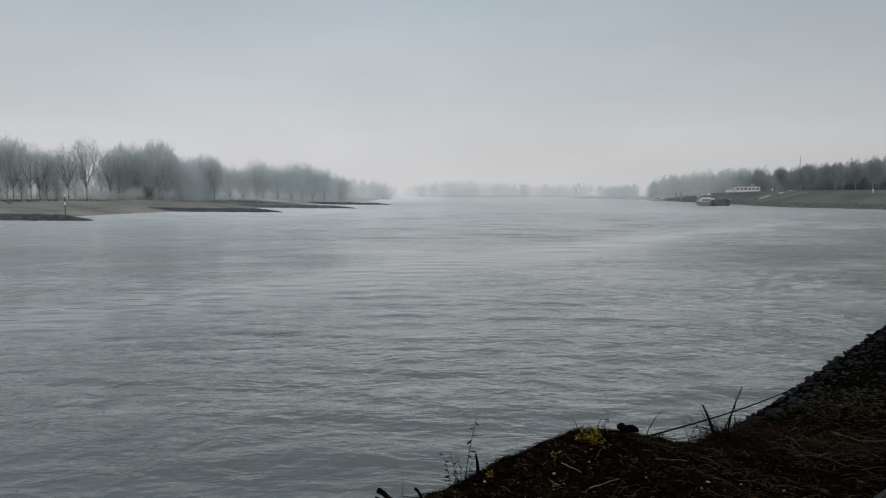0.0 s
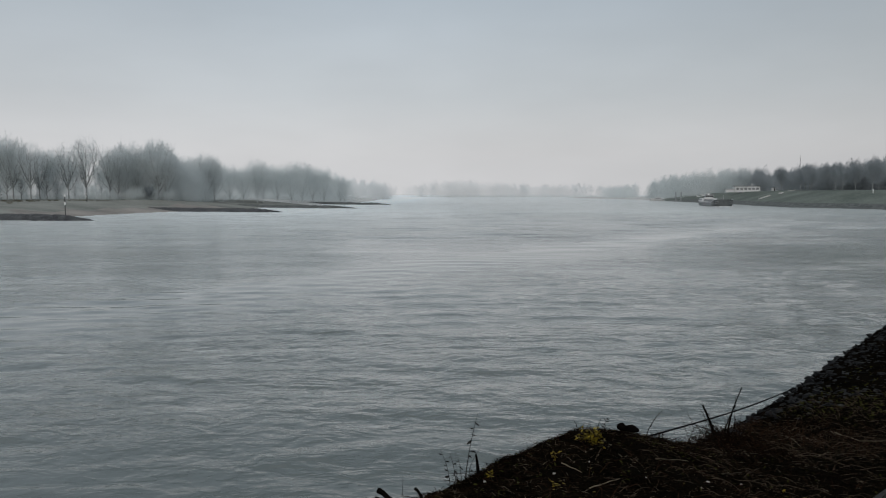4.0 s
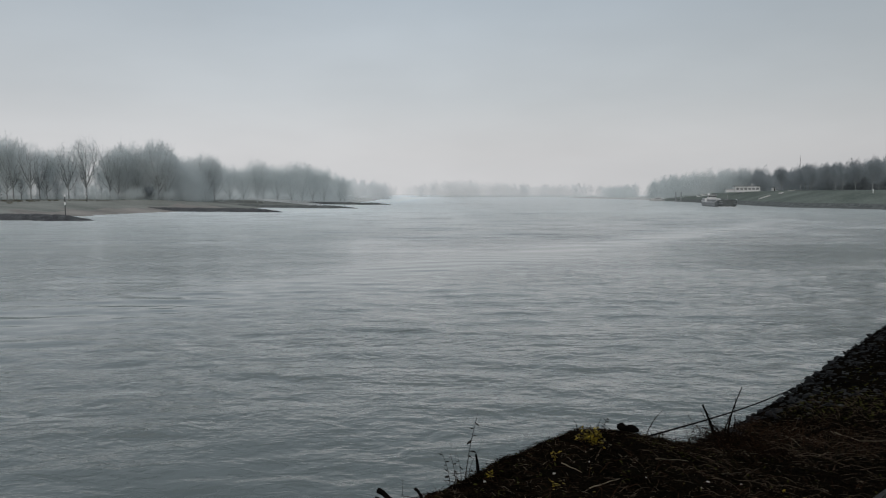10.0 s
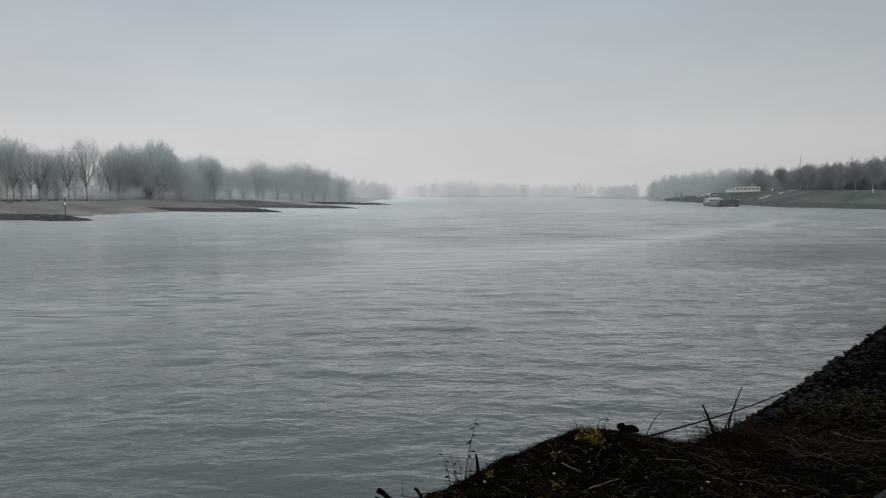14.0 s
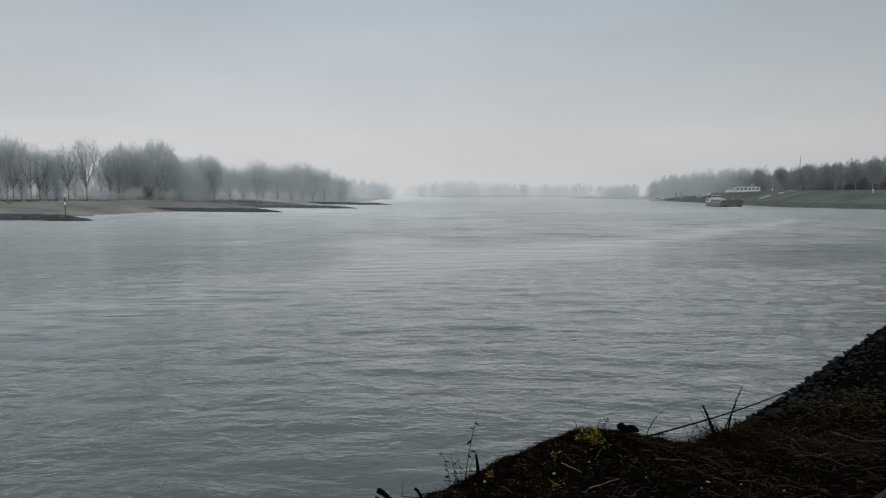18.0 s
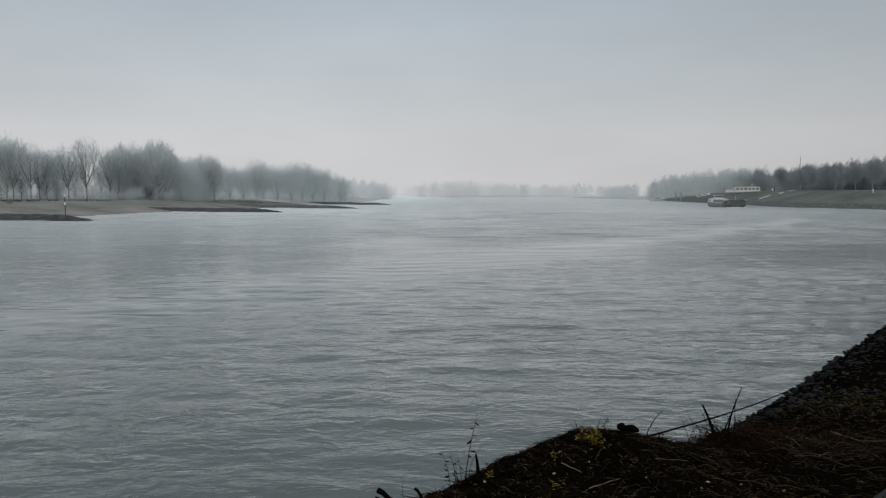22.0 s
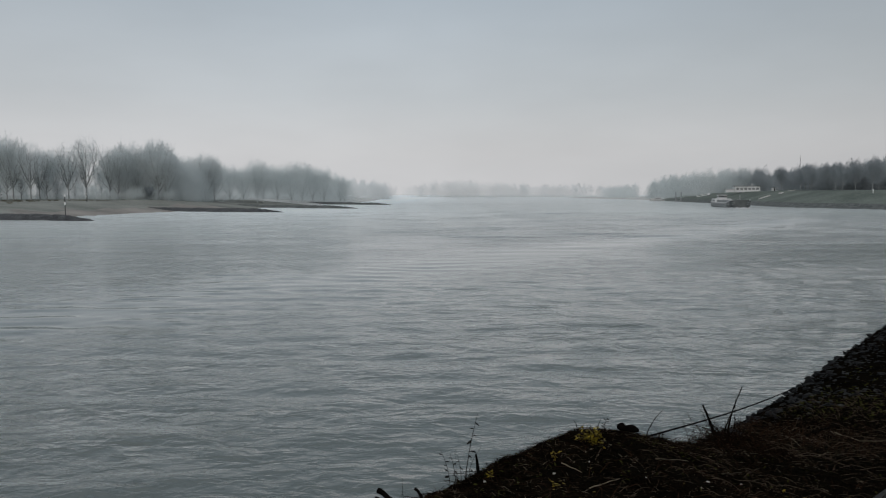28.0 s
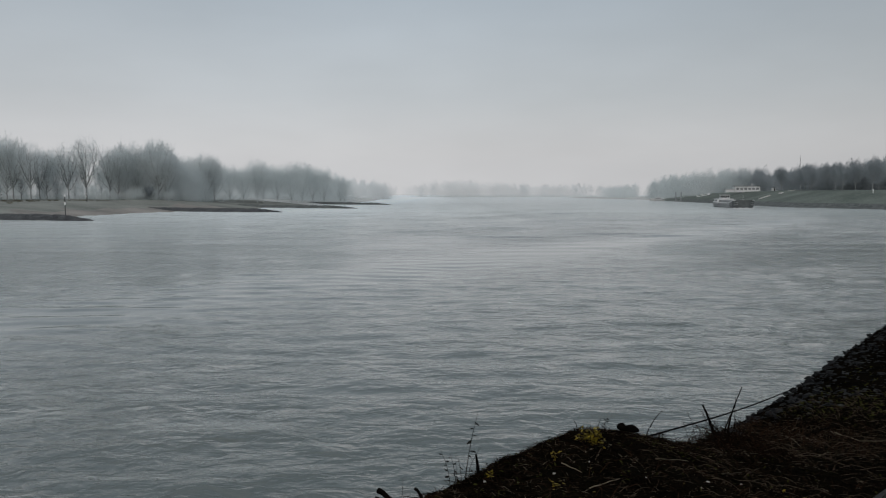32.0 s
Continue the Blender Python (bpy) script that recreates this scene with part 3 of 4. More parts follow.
def bank_lines(cols):
    c, b = np.array(CREST), np.array(BACK)
    step = np.concatenate([[0], np.cumsum(np.linalg.norm(np.diff(c, axis=0), axis=1) ** 0.6)])
    s = np.linspace(0, step[-1], cols)
    line = lambda a: np.stack([smoothed(np.interp(s, step, a[:, i]), 4) for i in range(3)], -1)
    return line(c), line(b)


crest, back = bank_lines(420)


def bank_at(i, t):
    """A point of the bank at column i; t = 0 at the crest, 1 far inland."""
    i = min(max(i, 0), len(crest) - 1.001)
    j, f = int(i), i - int(i)
    a, b = Vector(crest[j]).lerp(Vector(crest[j + 1]), f), Vector(back[j]).lerp(Vector(back[j + 1]), f)
    p = a.lerp(b, t)
    p.z += 0.07 * noise.noise((p.x * 1.3, p.y * 1.3, 1.7)) + 0.035 * noise.noise((p.x * 4.5, p.y * 4.5, 5.1))
    return p


def build_bank():
    drop = [(-1.0, -1.2), (-0.72, -0.4), (-0.5, 0.35), (-0.3, 0.62), (-0.14, 0.82), (-0.05, 0.95)]
    inland = [0, 0.012, 0.03, 0.05, 0.075, 0.1, 0.13, 0.16, 0.19, 0.225, 0.26, 0.3, 0.34, 0.38, 0.43, 0.48, 0.54, 0.6, 0.7, 0.8, 0.9, 1.0]
    vs = []
    for o, zf in drop:
        for i in range(len(crest)):
            c = Vector(crest[i])
            way = Vector(crest[min(i + 3, len(crest) - 1)]) - Vector(crest[max(i - 3, 0)])
            out = Vector((-way.y, way.x, 0)).normalized()
            reach = 1.5 + 1.05 * c.z
            p = c + out * (-o) * reach
            p.z = zf * c.z if zf > 0 else zf
            p.z += 0.08 * noise.noise((p.x * 1.3, p.y * 1.3, 1.7)) * (zf > 0)
            vs.append(p)
    for t in inland:
        for i in range(len(crest)):
            vs.append(bank_at(i, t))
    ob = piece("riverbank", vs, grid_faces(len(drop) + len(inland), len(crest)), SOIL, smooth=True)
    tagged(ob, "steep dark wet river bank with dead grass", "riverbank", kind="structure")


build_bank()


# ---- riprap on the bank ----
riverbank = bpy.data.objects["riverbank"]
bpy.context.view_layer.update()


def bank_z(x, y):
    hit, place, normal, index = riverbank.ray_cast((x, y, 30), (0, 0, -1))
    return place.z if hit else 0.0


def stone_mesh(seed):
    rnd = random.Random(seed)
    bm = bmesh.new()
    for _ in range(12):
        v = Vector((rnd.gauss(0, 1), rnd.gauss(0, 1), rnd.gauss(0, 1))).normalized()
        bm.verts.new(Vector((v.x, v.y * 0.8, v.z * 0.62)) * 0.5 * rnd.uniform(0.85, 1.1))
    bmesh.ops.convex_hull(bm, input=bm.verts[:])
    for v in [v for v in bm.verts if not v.link_faces]:
        bm.verts.remove(v)
    me = bpy.data.meshes.new("stone")
    bm.to_mesh(me)
    bm.free()
    me.materials.append(STONE)
    return me


STONES = [stone_mesh(s) for s in range(9)]


def lay_riprap():
    rnd = random.Random(5)
    spots = []
    run = 0.0
    for i in range(1, len(crest)):
        a = Vector(crest[i])
        run += (a - Vector(crest[i - 1])).length
        if a.y < 11.3 or a.y > 40:
            continue
        while run > 0.30:
            run -= 0.30
            reach = (Vector(back[i]) - a).length
            rows = 1 if a.y < 14 else 3 if a.y < 17 else 7
            for r in range(-4, rows):
                d = 0.30 * (r + rnd.uniform(-0.35, 0.35))
                if r > 0 and rnd.random() < 0.10 * r:
                    continue
                if d >= 0:
                    p = bank_at(i + rnd.uniform(-0.5, 0.5), d / reach)
                else:
                    way = Vector(crest[min(i + 3, len(crest) - 1)]) - Vector(crest[i - 3])
                    p = a + Vector((-way.y, way.x, 0)).normalized() * -d
                    o = -d / (1.5 + 1.05 * a.z)
                    p.z = a.z * float(np.interp(o, [0, 0.05, 0.14, 0.3, 0.5, 0.72], [1, 0.95, 0.82, 0.62, 0.35, -0.1]))
                spots.append((p.length, p, (0.20 + 0.40 * rnd.random() ** 2) * (0.75 if a.y < 12 else 1)))
    spots.sort(key=lambda s: s[0])
    joined_v, joined_f = [], []
    for n, (far, p, size) in enumerate(spots):
        m = Matrix.Translation(p - Vector((0, 0, size * 0.16))) @ Euler((rnd.uniform(-0.3, 0.3), rnd.uniform(-0.3, 0.3), rnd.uniform(0, 6.28))).to_matrix().to_4x4() @ Matrix.Diagonal((size * rnd.uniform(0.9, 1.35), size, size * rnd.uniform(0.6, 1.0), 1))
        me = rnd.choice(STONES)
        if n < 300:
            ob = new("stone", me)
            ob.parent = riverbank
            ob.matrix_basis = m
        else:
            k = len(joined_v)
            joined_v += [m @ v.co for v in me.vertices]
            joined_f += [tuple(i + k for i in f.vertices) for f in me.polygons]
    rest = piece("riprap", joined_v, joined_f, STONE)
    tagged(rest, "dark angular basalt riprap on the slope", "stones", kind="stuff")


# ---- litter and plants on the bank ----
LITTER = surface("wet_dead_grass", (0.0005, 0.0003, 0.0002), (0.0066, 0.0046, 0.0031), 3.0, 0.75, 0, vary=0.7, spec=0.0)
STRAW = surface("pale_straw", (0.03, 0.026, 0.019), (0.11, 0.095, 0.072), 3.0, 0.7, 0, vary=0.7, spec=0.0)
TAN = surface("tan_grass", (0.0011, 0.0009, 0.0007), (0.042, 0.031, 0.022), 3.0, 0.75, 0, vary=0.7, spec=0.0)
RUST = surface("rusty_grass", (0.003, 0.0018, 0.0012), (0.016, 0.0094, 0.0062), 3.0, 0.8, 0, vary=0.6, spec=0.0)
MOSS = surface("green_moss", (0.006, 0.0066, 0.0025), (0.022, 0.0225, 0.007), 4.0, 0.8, 0, vary=0.5, spec=0.0)
YELLOW = surface("yellow_leaf", (0.040, 0.030, 0.003), (0.18, 0.137, 0.010), 8.0, 0.6, 0, vary=0.6, spec=0.15)
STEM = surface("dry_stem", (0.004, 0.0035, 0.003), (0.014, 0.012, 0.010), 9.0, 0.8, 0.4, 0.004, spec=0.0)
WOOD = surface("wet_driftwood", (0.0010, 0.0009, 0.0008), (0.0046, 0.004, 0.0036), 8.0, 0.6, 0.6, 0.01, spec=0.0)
CABLE = surface("steel_cable", (0.003, 0.003, 0.0035), (0.008, 0.008, 0.0085), 30.0, 0.9, 0.3, 0.003, spec=0.0)
PALE = surface("pale_pebble", (0.16, 0.16, 0.155), (0.34, 0.33, 0.32), 12.0, 0.7, 0.3, 0.005)


def scatter(name, count, long, wide, lift, material, label, seed, zone=None, near=True):
    """Blades and bits strewn over the bank, thinner with distance."""
    rnd = random.Random(seed)
    vs, fs = [], []
    made = tries = 0
    while made < count and tries < count * (45 if zone else 30):
        tries += 1
        i, t = rnd.uniform(20, 290), rnd.random() ** 1.3 * 0.75
        p = bank_at(i, t)
        if p.y < -3 or p.x > p.y * 1.1 + 3:
            continue
        far = max(p.length, 5.0)
        if (p.y < 2.5 or p.x > p.y * 0.75) and rnd.random() < 0.7:
            continue
        if rnd.random() > (6.5 / far) ** 1.15:
            continue
        if zone and (Vector(zone[:2]) - p.xy).length > zone[2] * math.sqrt(rnd.random()):
            continue
        if not zone and t * (Vector(back[int(i)]) - Vector(crest[int(i)])).length < 0.9 and p.y > 12.5 and rnd.random() < 0.8:
            continue
        a = rnd.uniform(0, 6.283)
        size = rnd.uniform(*long)
        up = rnd.uniform(*lift) * (0.12 if t < 0.04 and p.y < 7 else 0.3 if t < 0.04 else 1.0)
        d = Vector((math.cos(a), math.sin(a), up)).normalized() * size
        q = p + d * 0.55 + Vector((rnd.gauss(0, 0.02), rnd.gauss(0, 0.02), 0.03)) * size
        w = wide * rnd.uniform(0.6, 1.4) * (1 + far / 25)
        u = d.cross(Vector((rnd.gauss(0, 0.4), rnd.gauss(0, 0.4), 1))).normalized() * w / 2
        e = p + d + Vector((0, 0, rnd.uniform(-0.06, 0.02) * size))
        k = len(vs)
        o = Vector((0, 0, 0.008))
        vs.extend((p - u + o, p + u + o, q + u + o, q - u + o, e + o))
        fs.extend(((k, k + 1, k + 2, k + 3), (k + 3, k + 2, k + 4)))
        made += 1
    ob = piece(name, vs, fs, material)
    return tagged(ob, label, "grass", kind="stuff")


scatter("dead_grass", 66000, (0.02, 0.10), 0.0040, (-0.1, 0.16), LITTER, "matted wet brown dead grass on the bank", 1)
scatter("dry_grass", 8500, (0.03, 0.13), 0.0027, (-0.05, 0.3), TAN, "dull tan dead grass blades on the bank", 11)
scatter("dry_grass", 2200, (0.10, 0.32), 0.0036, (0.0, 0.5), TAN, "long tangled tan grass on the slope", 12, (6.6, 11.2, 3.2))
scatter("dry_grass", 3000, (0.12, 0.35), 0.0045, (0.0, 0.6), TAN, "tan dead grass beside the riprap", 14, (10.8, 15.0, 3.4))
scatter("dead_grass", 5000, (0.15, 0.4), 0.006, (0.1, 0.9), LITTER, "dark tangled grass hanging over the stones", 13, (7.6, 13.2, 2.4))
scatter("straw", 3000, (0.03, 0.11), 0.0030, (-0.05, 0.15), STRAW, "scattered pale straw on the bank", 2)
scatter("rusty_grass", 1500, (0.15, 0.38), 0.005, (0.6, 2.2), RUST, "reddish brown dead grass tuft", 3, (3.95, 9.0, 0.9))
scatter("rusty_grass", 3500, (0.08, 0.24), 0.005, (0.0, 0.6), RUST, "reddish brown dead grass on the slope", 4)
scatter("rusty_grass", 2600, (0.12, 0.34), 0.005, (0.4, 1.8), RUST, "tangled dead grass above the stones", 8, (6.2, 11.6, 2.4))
scatter("moss", 2600, (0.03, 0.12), 0.02, (0.1, 1.0), MOSS, "mossy weeds between the stones", 9, (10.0, 15.5, 3.0))
scatter("moss", 600, (0.06, 0.2), 0.016, (0.1, 0.9), MOSS, "olive grass tufts behind the riprap", 71, (12.6, 18.6, 4.0))
scatter("dry_grass", 420, (0.1, 0.32), 0.008, (0.0, 0.7), TAN, "dull dead grass behind the riprap", 72, (13.2, 18.4, 4.0))
scatter("straw", 170, (0.15, 0.45), 0.005, (0.0, 0.5), STRAW, "pale reed straw on the slope", 10, (6.5, 11.6, 2.2))
scatter("moss", 1500, (0.015, 0.05), 0.012, (0.0, 0.8), MOSS, "green moss and low weeds on the bank", 5)
scatter("moss", 900, (0.02, 0.06), 0.016, (0.1, 1.0), MOSS, "green weeds near the bank edge", 6, (2.4, 7.0, 0.5))
scatter("yellow_leaves", 90, (0.02, 0.045), 0.010, (0.1, 0.7), YELLOW, "small yellowed leaves on the ground", 7)


def strands(name, count, long, radius, arch, material, label, seed, zone):
    """Arching dry stalks that lie tangled on the bank round a place (x, y, radius)."""
    rnd = random.Random(seed)
    vs, fs = [], []
    for _ in range(count):
        a, r = rnd.uniform(0, 6.283), zone[2] * math.sqrt(rnd.random())
        x, y = zone[0] + math.cos(a) * r, zone[1] + math.sin(a) * r * 1.2
        if bank_z(x, y) < 1.0:
            continue
        way, size, swing = rnd.gauss(0.5, 0.9), rnd.uniform(*long), rnd.gauss(0, 0.6)
        high, pts = rnd.uniform(*arch) * size, []
        for i in range(5):
            t = i / 4
            x, y = x + math.cos(way) * size / 4 * (i > 0), y + math.sin(way) * size / 4 * (i > 0)
            way += swing / 4
            pts.append((x, y, bank_z(x, y) + 0.012 + high * math.sin(math.pi * min(1, 0.15 + t * 0.9))))
        if min(p[2] for p in pts) < 0.9:
            continue
        thick = rnd.uniform(*radius)
        tube(vs, fs, pts, [thick * (1 - 0.15 * i) for i in range(5)], 3)
    return tagged(piece(name, vs, fs, material), label, "grass", kind="stuff")


DULL = surface("dull_straw", (0.0015, 0.0011, 0.0008), (0.056, 0.043, 0.031), 3.0, 0.8, 0, vary=1.0, spec=0.0)
strands("dry_stalks", 380, (0.25, 0.8), (0.002, 0.0042), (0.05, 0.3), DULL, "tangled arching dry stalks on the slope", 61, (5.9, 9.8, 2.3))
strands("dry_stalks", 130, (0.3, 0.9), (0.003, 0.005), (0.05, 0.25), DULL, "tangled arching dry stalks below the stones", 62, (8.3, 12.6, 2.4))
strands("dry_stalks", 330, (0.10, 0.34), (0.0013, 0.0025), (0.03, 0.25), DULL, "short bent stalks in the litter", 63, (2.2, 6.3, 1.3))
strands("dry_stalks", 200, (0.10, 0.34), (0.0013, 0.0025), (0.03, 0.25), DULL, "short bent stalks on the mound", 64, (3.6, 7.4, 1.2))
strands("reddish_stalks", 300, (0.15, 0.45), (0.002, 0.004), (0.2, 0.7), RUST, "reddish arching stalks beside the dead branch", 65, (3.95, 8.9, 0.7))
# dark blades spread here stand in for the shade of a hollow
scatter("dead_grass", 2500, (0.10, 0.24), 0.010, (0.2, 1.2), LITTER, "dark matted grass painting in a shaded hollow", 66, (3.66, 7.75, 0.3))


def leaf(a, d, size, material, parent):
    d = Vector(d).normalized()
    u = d.cross(Vector((0.3, 0.5, 0.8))).normalized() * size * 0.36
    n = d.cross(u).normalized() * size * 0.08
    a = Vector(a)
    vs = [a, a + d * size * 0.4 + u + n, a + d * size, a + d * size * 0.4 - u + n, a + d * size * 0.42 - n]
    return piece("leaf", vs, [(0, 1, 4), (1, 2, 4), (2, 3, 4), (3, 0, 4)], material, parent)


def plant_of(name, label, base, stems, material=STEM, leaf_material=None, category="plant", leaf_size=0.035):
    """stems: (foot offset, tip offset, radius, leaves) from the plant's base."""
    rnd = random.Random(len(label) + len(stems) * 7)
    base = Vector((base[0], base[1], bank_z(base[0], base[1]) - 0.02))
    ob = empty(name, Matrix.Translation(base), label, category)
    for foot, tip, r, leaves in stems:
        foot, tip = Vector(foot), Vector(tip)
        bend = Vector((rnd.uniform(-0.02, 0.02), 0, 0)) + Vector((-(tip - foot).x * 0.12, 0, 0))
        pts = [foot + (tip - foot) * t + bend * math.sin(t * math.pi) for t in (0, 0.2, 0.4, 0.6, 0.8, 1)]
        vs, fs = [], []
        tube(vs, fs, pts, [r * (1 - 0.6 * i / 5) for i in range(6)], 6, True)
        st = piece("stem", vs, fs, material, ob, smooth=True)
        for n in range(leaves):
            t = 0.35 + 0.6 * (n + rnd.random()) / leaves
            p = foot + (tip - foot) * t + bend * math.sin(t * math.pi)
            leaf(p, (rnd.choice((-1, 1)) * rnd.uniform(0.4, 1), rnd.uniform(-0.5, 0.5), rnd.uniform(-0.8, 0.7)), leaf_size * rnd.uniform(0.75, 1.25), leaf_material or material, st)
    return ob


def bank_plants():
    plant_of("dry_weed", "tall thin dry weed stem with dangling seed pods", (0.19, 5.62), [((0, 0, 0), (0.11, 0, 0.62), 0.0045, 6), ((0.03, 0, 0), (0.14, 0.05, 0.30), 0.003, 2)], leaf_size=0.055)
    plant_of("dry_weed", "clump of thin dry weed stalks at the bank edge", (0.06, 5.45), [((0, 0, 0), (-0.08, 0, 0.37), 0.0035, 5), ((0.05, 0, 0), (0.0, 0, 0.34), 0.0035, 4), ((0.10, 0.03, 0), (0.06, 0.03, 0.32), 0.003, 1), ((0.07, 0.0, 0), (0.05, 0.0, 0.40), 0.0025, 1)], leaf_size=0.045)
    plant_of("dry_weed", "single thin dry stalk at the bank edge", (-0.29, 4.93), [((0, 0, 0), (-0.02, 0, 0.25), 0.0028, 2)], leaf_size=0.025)
    plant_of("broken_root", "dark curved stub of a root", (0.31, 5.74), [((0, 0, 0), (-0.02, 0, 0.20), 0.020, 0)], WOOD, category="root")
    plant_of("leafy_sprout", "small dark sprout with narrow leaves", (1.72, 6.9), [((0, 0, 0), (0.02, 0, 0.19), 0.003, 9)])
    plant_of("dry_twigs", "two short dry twigs on the crest", (1.40, 6.85), [((0, 0, 0), (-0.03, 0, 0.13), 0.006, 0), ((0.22, 0, 0), (0.26, 0, 0.15), 0.005, 0)], category="twig")
    plant_of("curved_reed", "dry reed stalk curving over the water", (2.25, 7.2), [((0, 0, 0), (0.04, 0, 0.18), 0.008, 0), ((0.035, 0, 0.16), (0.17, 0, 0.35), 0.006, 0)])
    plant_of("dead_branch", "thick broken dead branch leaning over the bank", (3.98, 9.5), [((0, 0, 0), (-0.25, -0.1, 0.56), 0.028, 0), ((0.1, 0.1, 0), (-0.12, 0, 0.30), 0.008, 3), ((-0.02, 0, 0.1), (-0.62, -0.3, 0.38), 0.007, 4)], WOOD, category="branch")
    plant_of("dead_branch", "forked dead branch standing at the bank edge", (4.57, 10.5), [((0, 0, 0), (0.22, 0, 0.86), 0.016, 0), ((-0.06, 0, 0), (0.12, 0, 0.55), 0.012, 0), ((0.18, 0.1, 0), (0.17, 0.1, 0.72), 0.006, 2), ((0.25, 0.1, 0), (0.28, 0.1, 0.42), 0.005, 1), ((-0.1, 0, 0), (-0.2, 0, 0.3), 0.006, 2)], WOOD, category="branch")
    plant_of("dry_weed", "thin leafy weed stalks above the gap", (3.2, 8.45), [((0, 0, 0), (-0.10, 0, 0.36), 0.004, 5), ((0.12, 0, 0), (0.02, 0, 0.25), 0.004, 4), ((0.2, 0.1, 0), (0.34, 0.1, 0.28), 0.005, 3), ((-0.3, -0.2, 0), (-0.28, -0.2, 0.16), 0.003, 6)])
    rnd = random.Random(33)
    for x, y, n, tall, label in ((3.45, 8.9, 6, 0.26, "tangle of thin dry stalks in the gap"), (3.85, 9.35, 8, 0.36, "tangle of dry stalks beside the branch"),
                                 (4.25, 9.9, 8, 0.42, "thin dry stalks at the bank edge"), (4.75, 10.4, 9, 0.36, "clump of thin dry stalks above the stones"),
                                 (4.2, 9.2, 9, 0.34, "clump of reddish dry stalks on the slope"), (3.6, 8.3, 7, 0.24, "low tangle of dry stalks"),
                                 (2.6, 7.45, 6, 0.14, "low leafy sprouts at the crest"), (2.9, 7.8, 6, 0.15, "low leafy sprouts above the gap"), (5.3, 10.9, 7, 0.3, "thin dry stalks among the grass")):
        stalks = []
        for _ in range(n):
            fx, fy = rnd.uniform(-0.22, 0.22), rnd.uniform(-0.22, 0.22)
            stalks.append(((fx, fy, 0), (fx + rnd.gauss(0, 0.45) * tall, fy + rnd.gauss(0, 0.3) * tall, tall * rnd.uniform(0.6, 1.25)), rnd.uniform(0.0022, 0.0045), rnd.choice((0, 0, 1, 3))))
        plant_of("dry_weed", label, (x, y), stalks, rnd.choice((STEM, RUST)), leaf_size=0.03)
    stems = []
    rnd = random.Random(12)
    for _ in range(20):
        x, y = rnd.gauss(0, 0.05), rnd.uniform(-0.2, 0.1)
        stems.append(((x, y, 0), (x + rnd.uniform(-0.04, 0.04), y, rnd.uniform(0.08, 0.22)), 0.003, 7))
    plant_of("yellow_weed", "low leafy weed turning bright yellow", (1.44, 6.45), stems, STEM, YELLOW, leaf_size=0.042)
    for x, y, n, label in ((0.42, 5.55, 4, "small yellowing weed in the litter"), (1.02, 5.9, 4, "small yellow weed on the mound"), (3.45, 6.15, 3, "small yellow weed in dark litter"), (0.9, 5.2, 3, "small yellow weed low on the bank")):
        plant_of("yellow_weed", label, (x, y), [((rnd.uniform(-0.05, 0.05), rnd.uniform(-0.05, 0.05), 0), (rnd.uniform(-0.07, 0.07), 0, rnd.uniform(0.06, 0.12)), 0.0025, 4) for _ in range(n)], STEM, YELLOW)
    # driftwood, sticks and the cable
    for label, a, b, r, name, mat, lift in (("short dark driftwood log on the crest", (1.89, 7.05), (2.13, 7.12), 0.038, "driftwood_log", WOOD, 0.08),
                                            ("dark broken stick jutting over the water", (-0.50, 4.98, 4.23), (-0.26, 4.86, 4.12), 0.021, "stick", WOOD, 0),
                                            ("dark broken stick beside the water", (-0.52, 4.99, 4.16), (-0.30, 4.84, 4.12), 0.016, "stick", WOOD, 0),
                                            ("dark forked stick at the bank edge", (-0.22, 5.12, 4.18), (-0.10, 5.0, 4.09), 0.012, "stick", WOOD, 0),
                                            ("bare grey stick lying in the litter", (2.03, 6.2), (2.45, 6.5), 0.007, "stick", STRAW, 0.03),
                                            ("bare grey stick on the slope", (7.04, 11.0), (7.9, 11.35), 0.016, "stick", STRAW, 0.06),
                                            ("long pale reed stalk on the slope", (7.31, 12.3), (7.08, 11.1), 0.010, "reed_stalk", STRAW, 0.06),
                                            ("bent pale reed stalk on the slope", (7.31, 12.3), (7.02, 11.6), 0.009, "reed_stalk", STRAW, 0.06),
                                            ("long dark pole lying on the slope", (6.35, 11.4), (9.5, 14.5), 0.013, "pole", WOOD, 0.10),
                                            ("thin stick in the litter", (1.2, 5.3), (1.5, 5.5), 0.005, "stick", STRAW, 0.03),
                                            ("thin stick on the mound", (1.05, 5.75), (1.2, 5.62), 0.005, "stick", STRAW, 0.03),
                                            ("thin bent stick in dark litter", (2.75, 6.4), (3.2, 6.9), 0.006, "stick", STRAW, 0.03)):
        pa, pb = [Vector(q) if len(q) == 3 else Vector((*q, bank_z(*q) + lift)) for q in (a, b)]
        n = 6
        vs, fs = [], []
        pts = [pa.lerp(pb, i / n) + Vector((0, 0, min(r * 0.8, 0.007) * math.sin(i * 1.9))) for i in range(n + 1)]
        tube(vs, fs, pts, [r * k for k in ((0.7, 1.25, 0.85, 1.1, 1.15, 0.95, 0.5) if name == "driftwood_log" else (1.1, 0.93, 0.9, 0.8, 0.74, 0.65, 0.5))], 7, True)
        tagged(piece(name, vs, fs, mat, smooth=True), label, name.split("_")[-1])
    vs, fs = [], []
    pa, pb = Vector((2.28, 7.35, 3.77)), Vector((7.95, 15.2, 1.93))
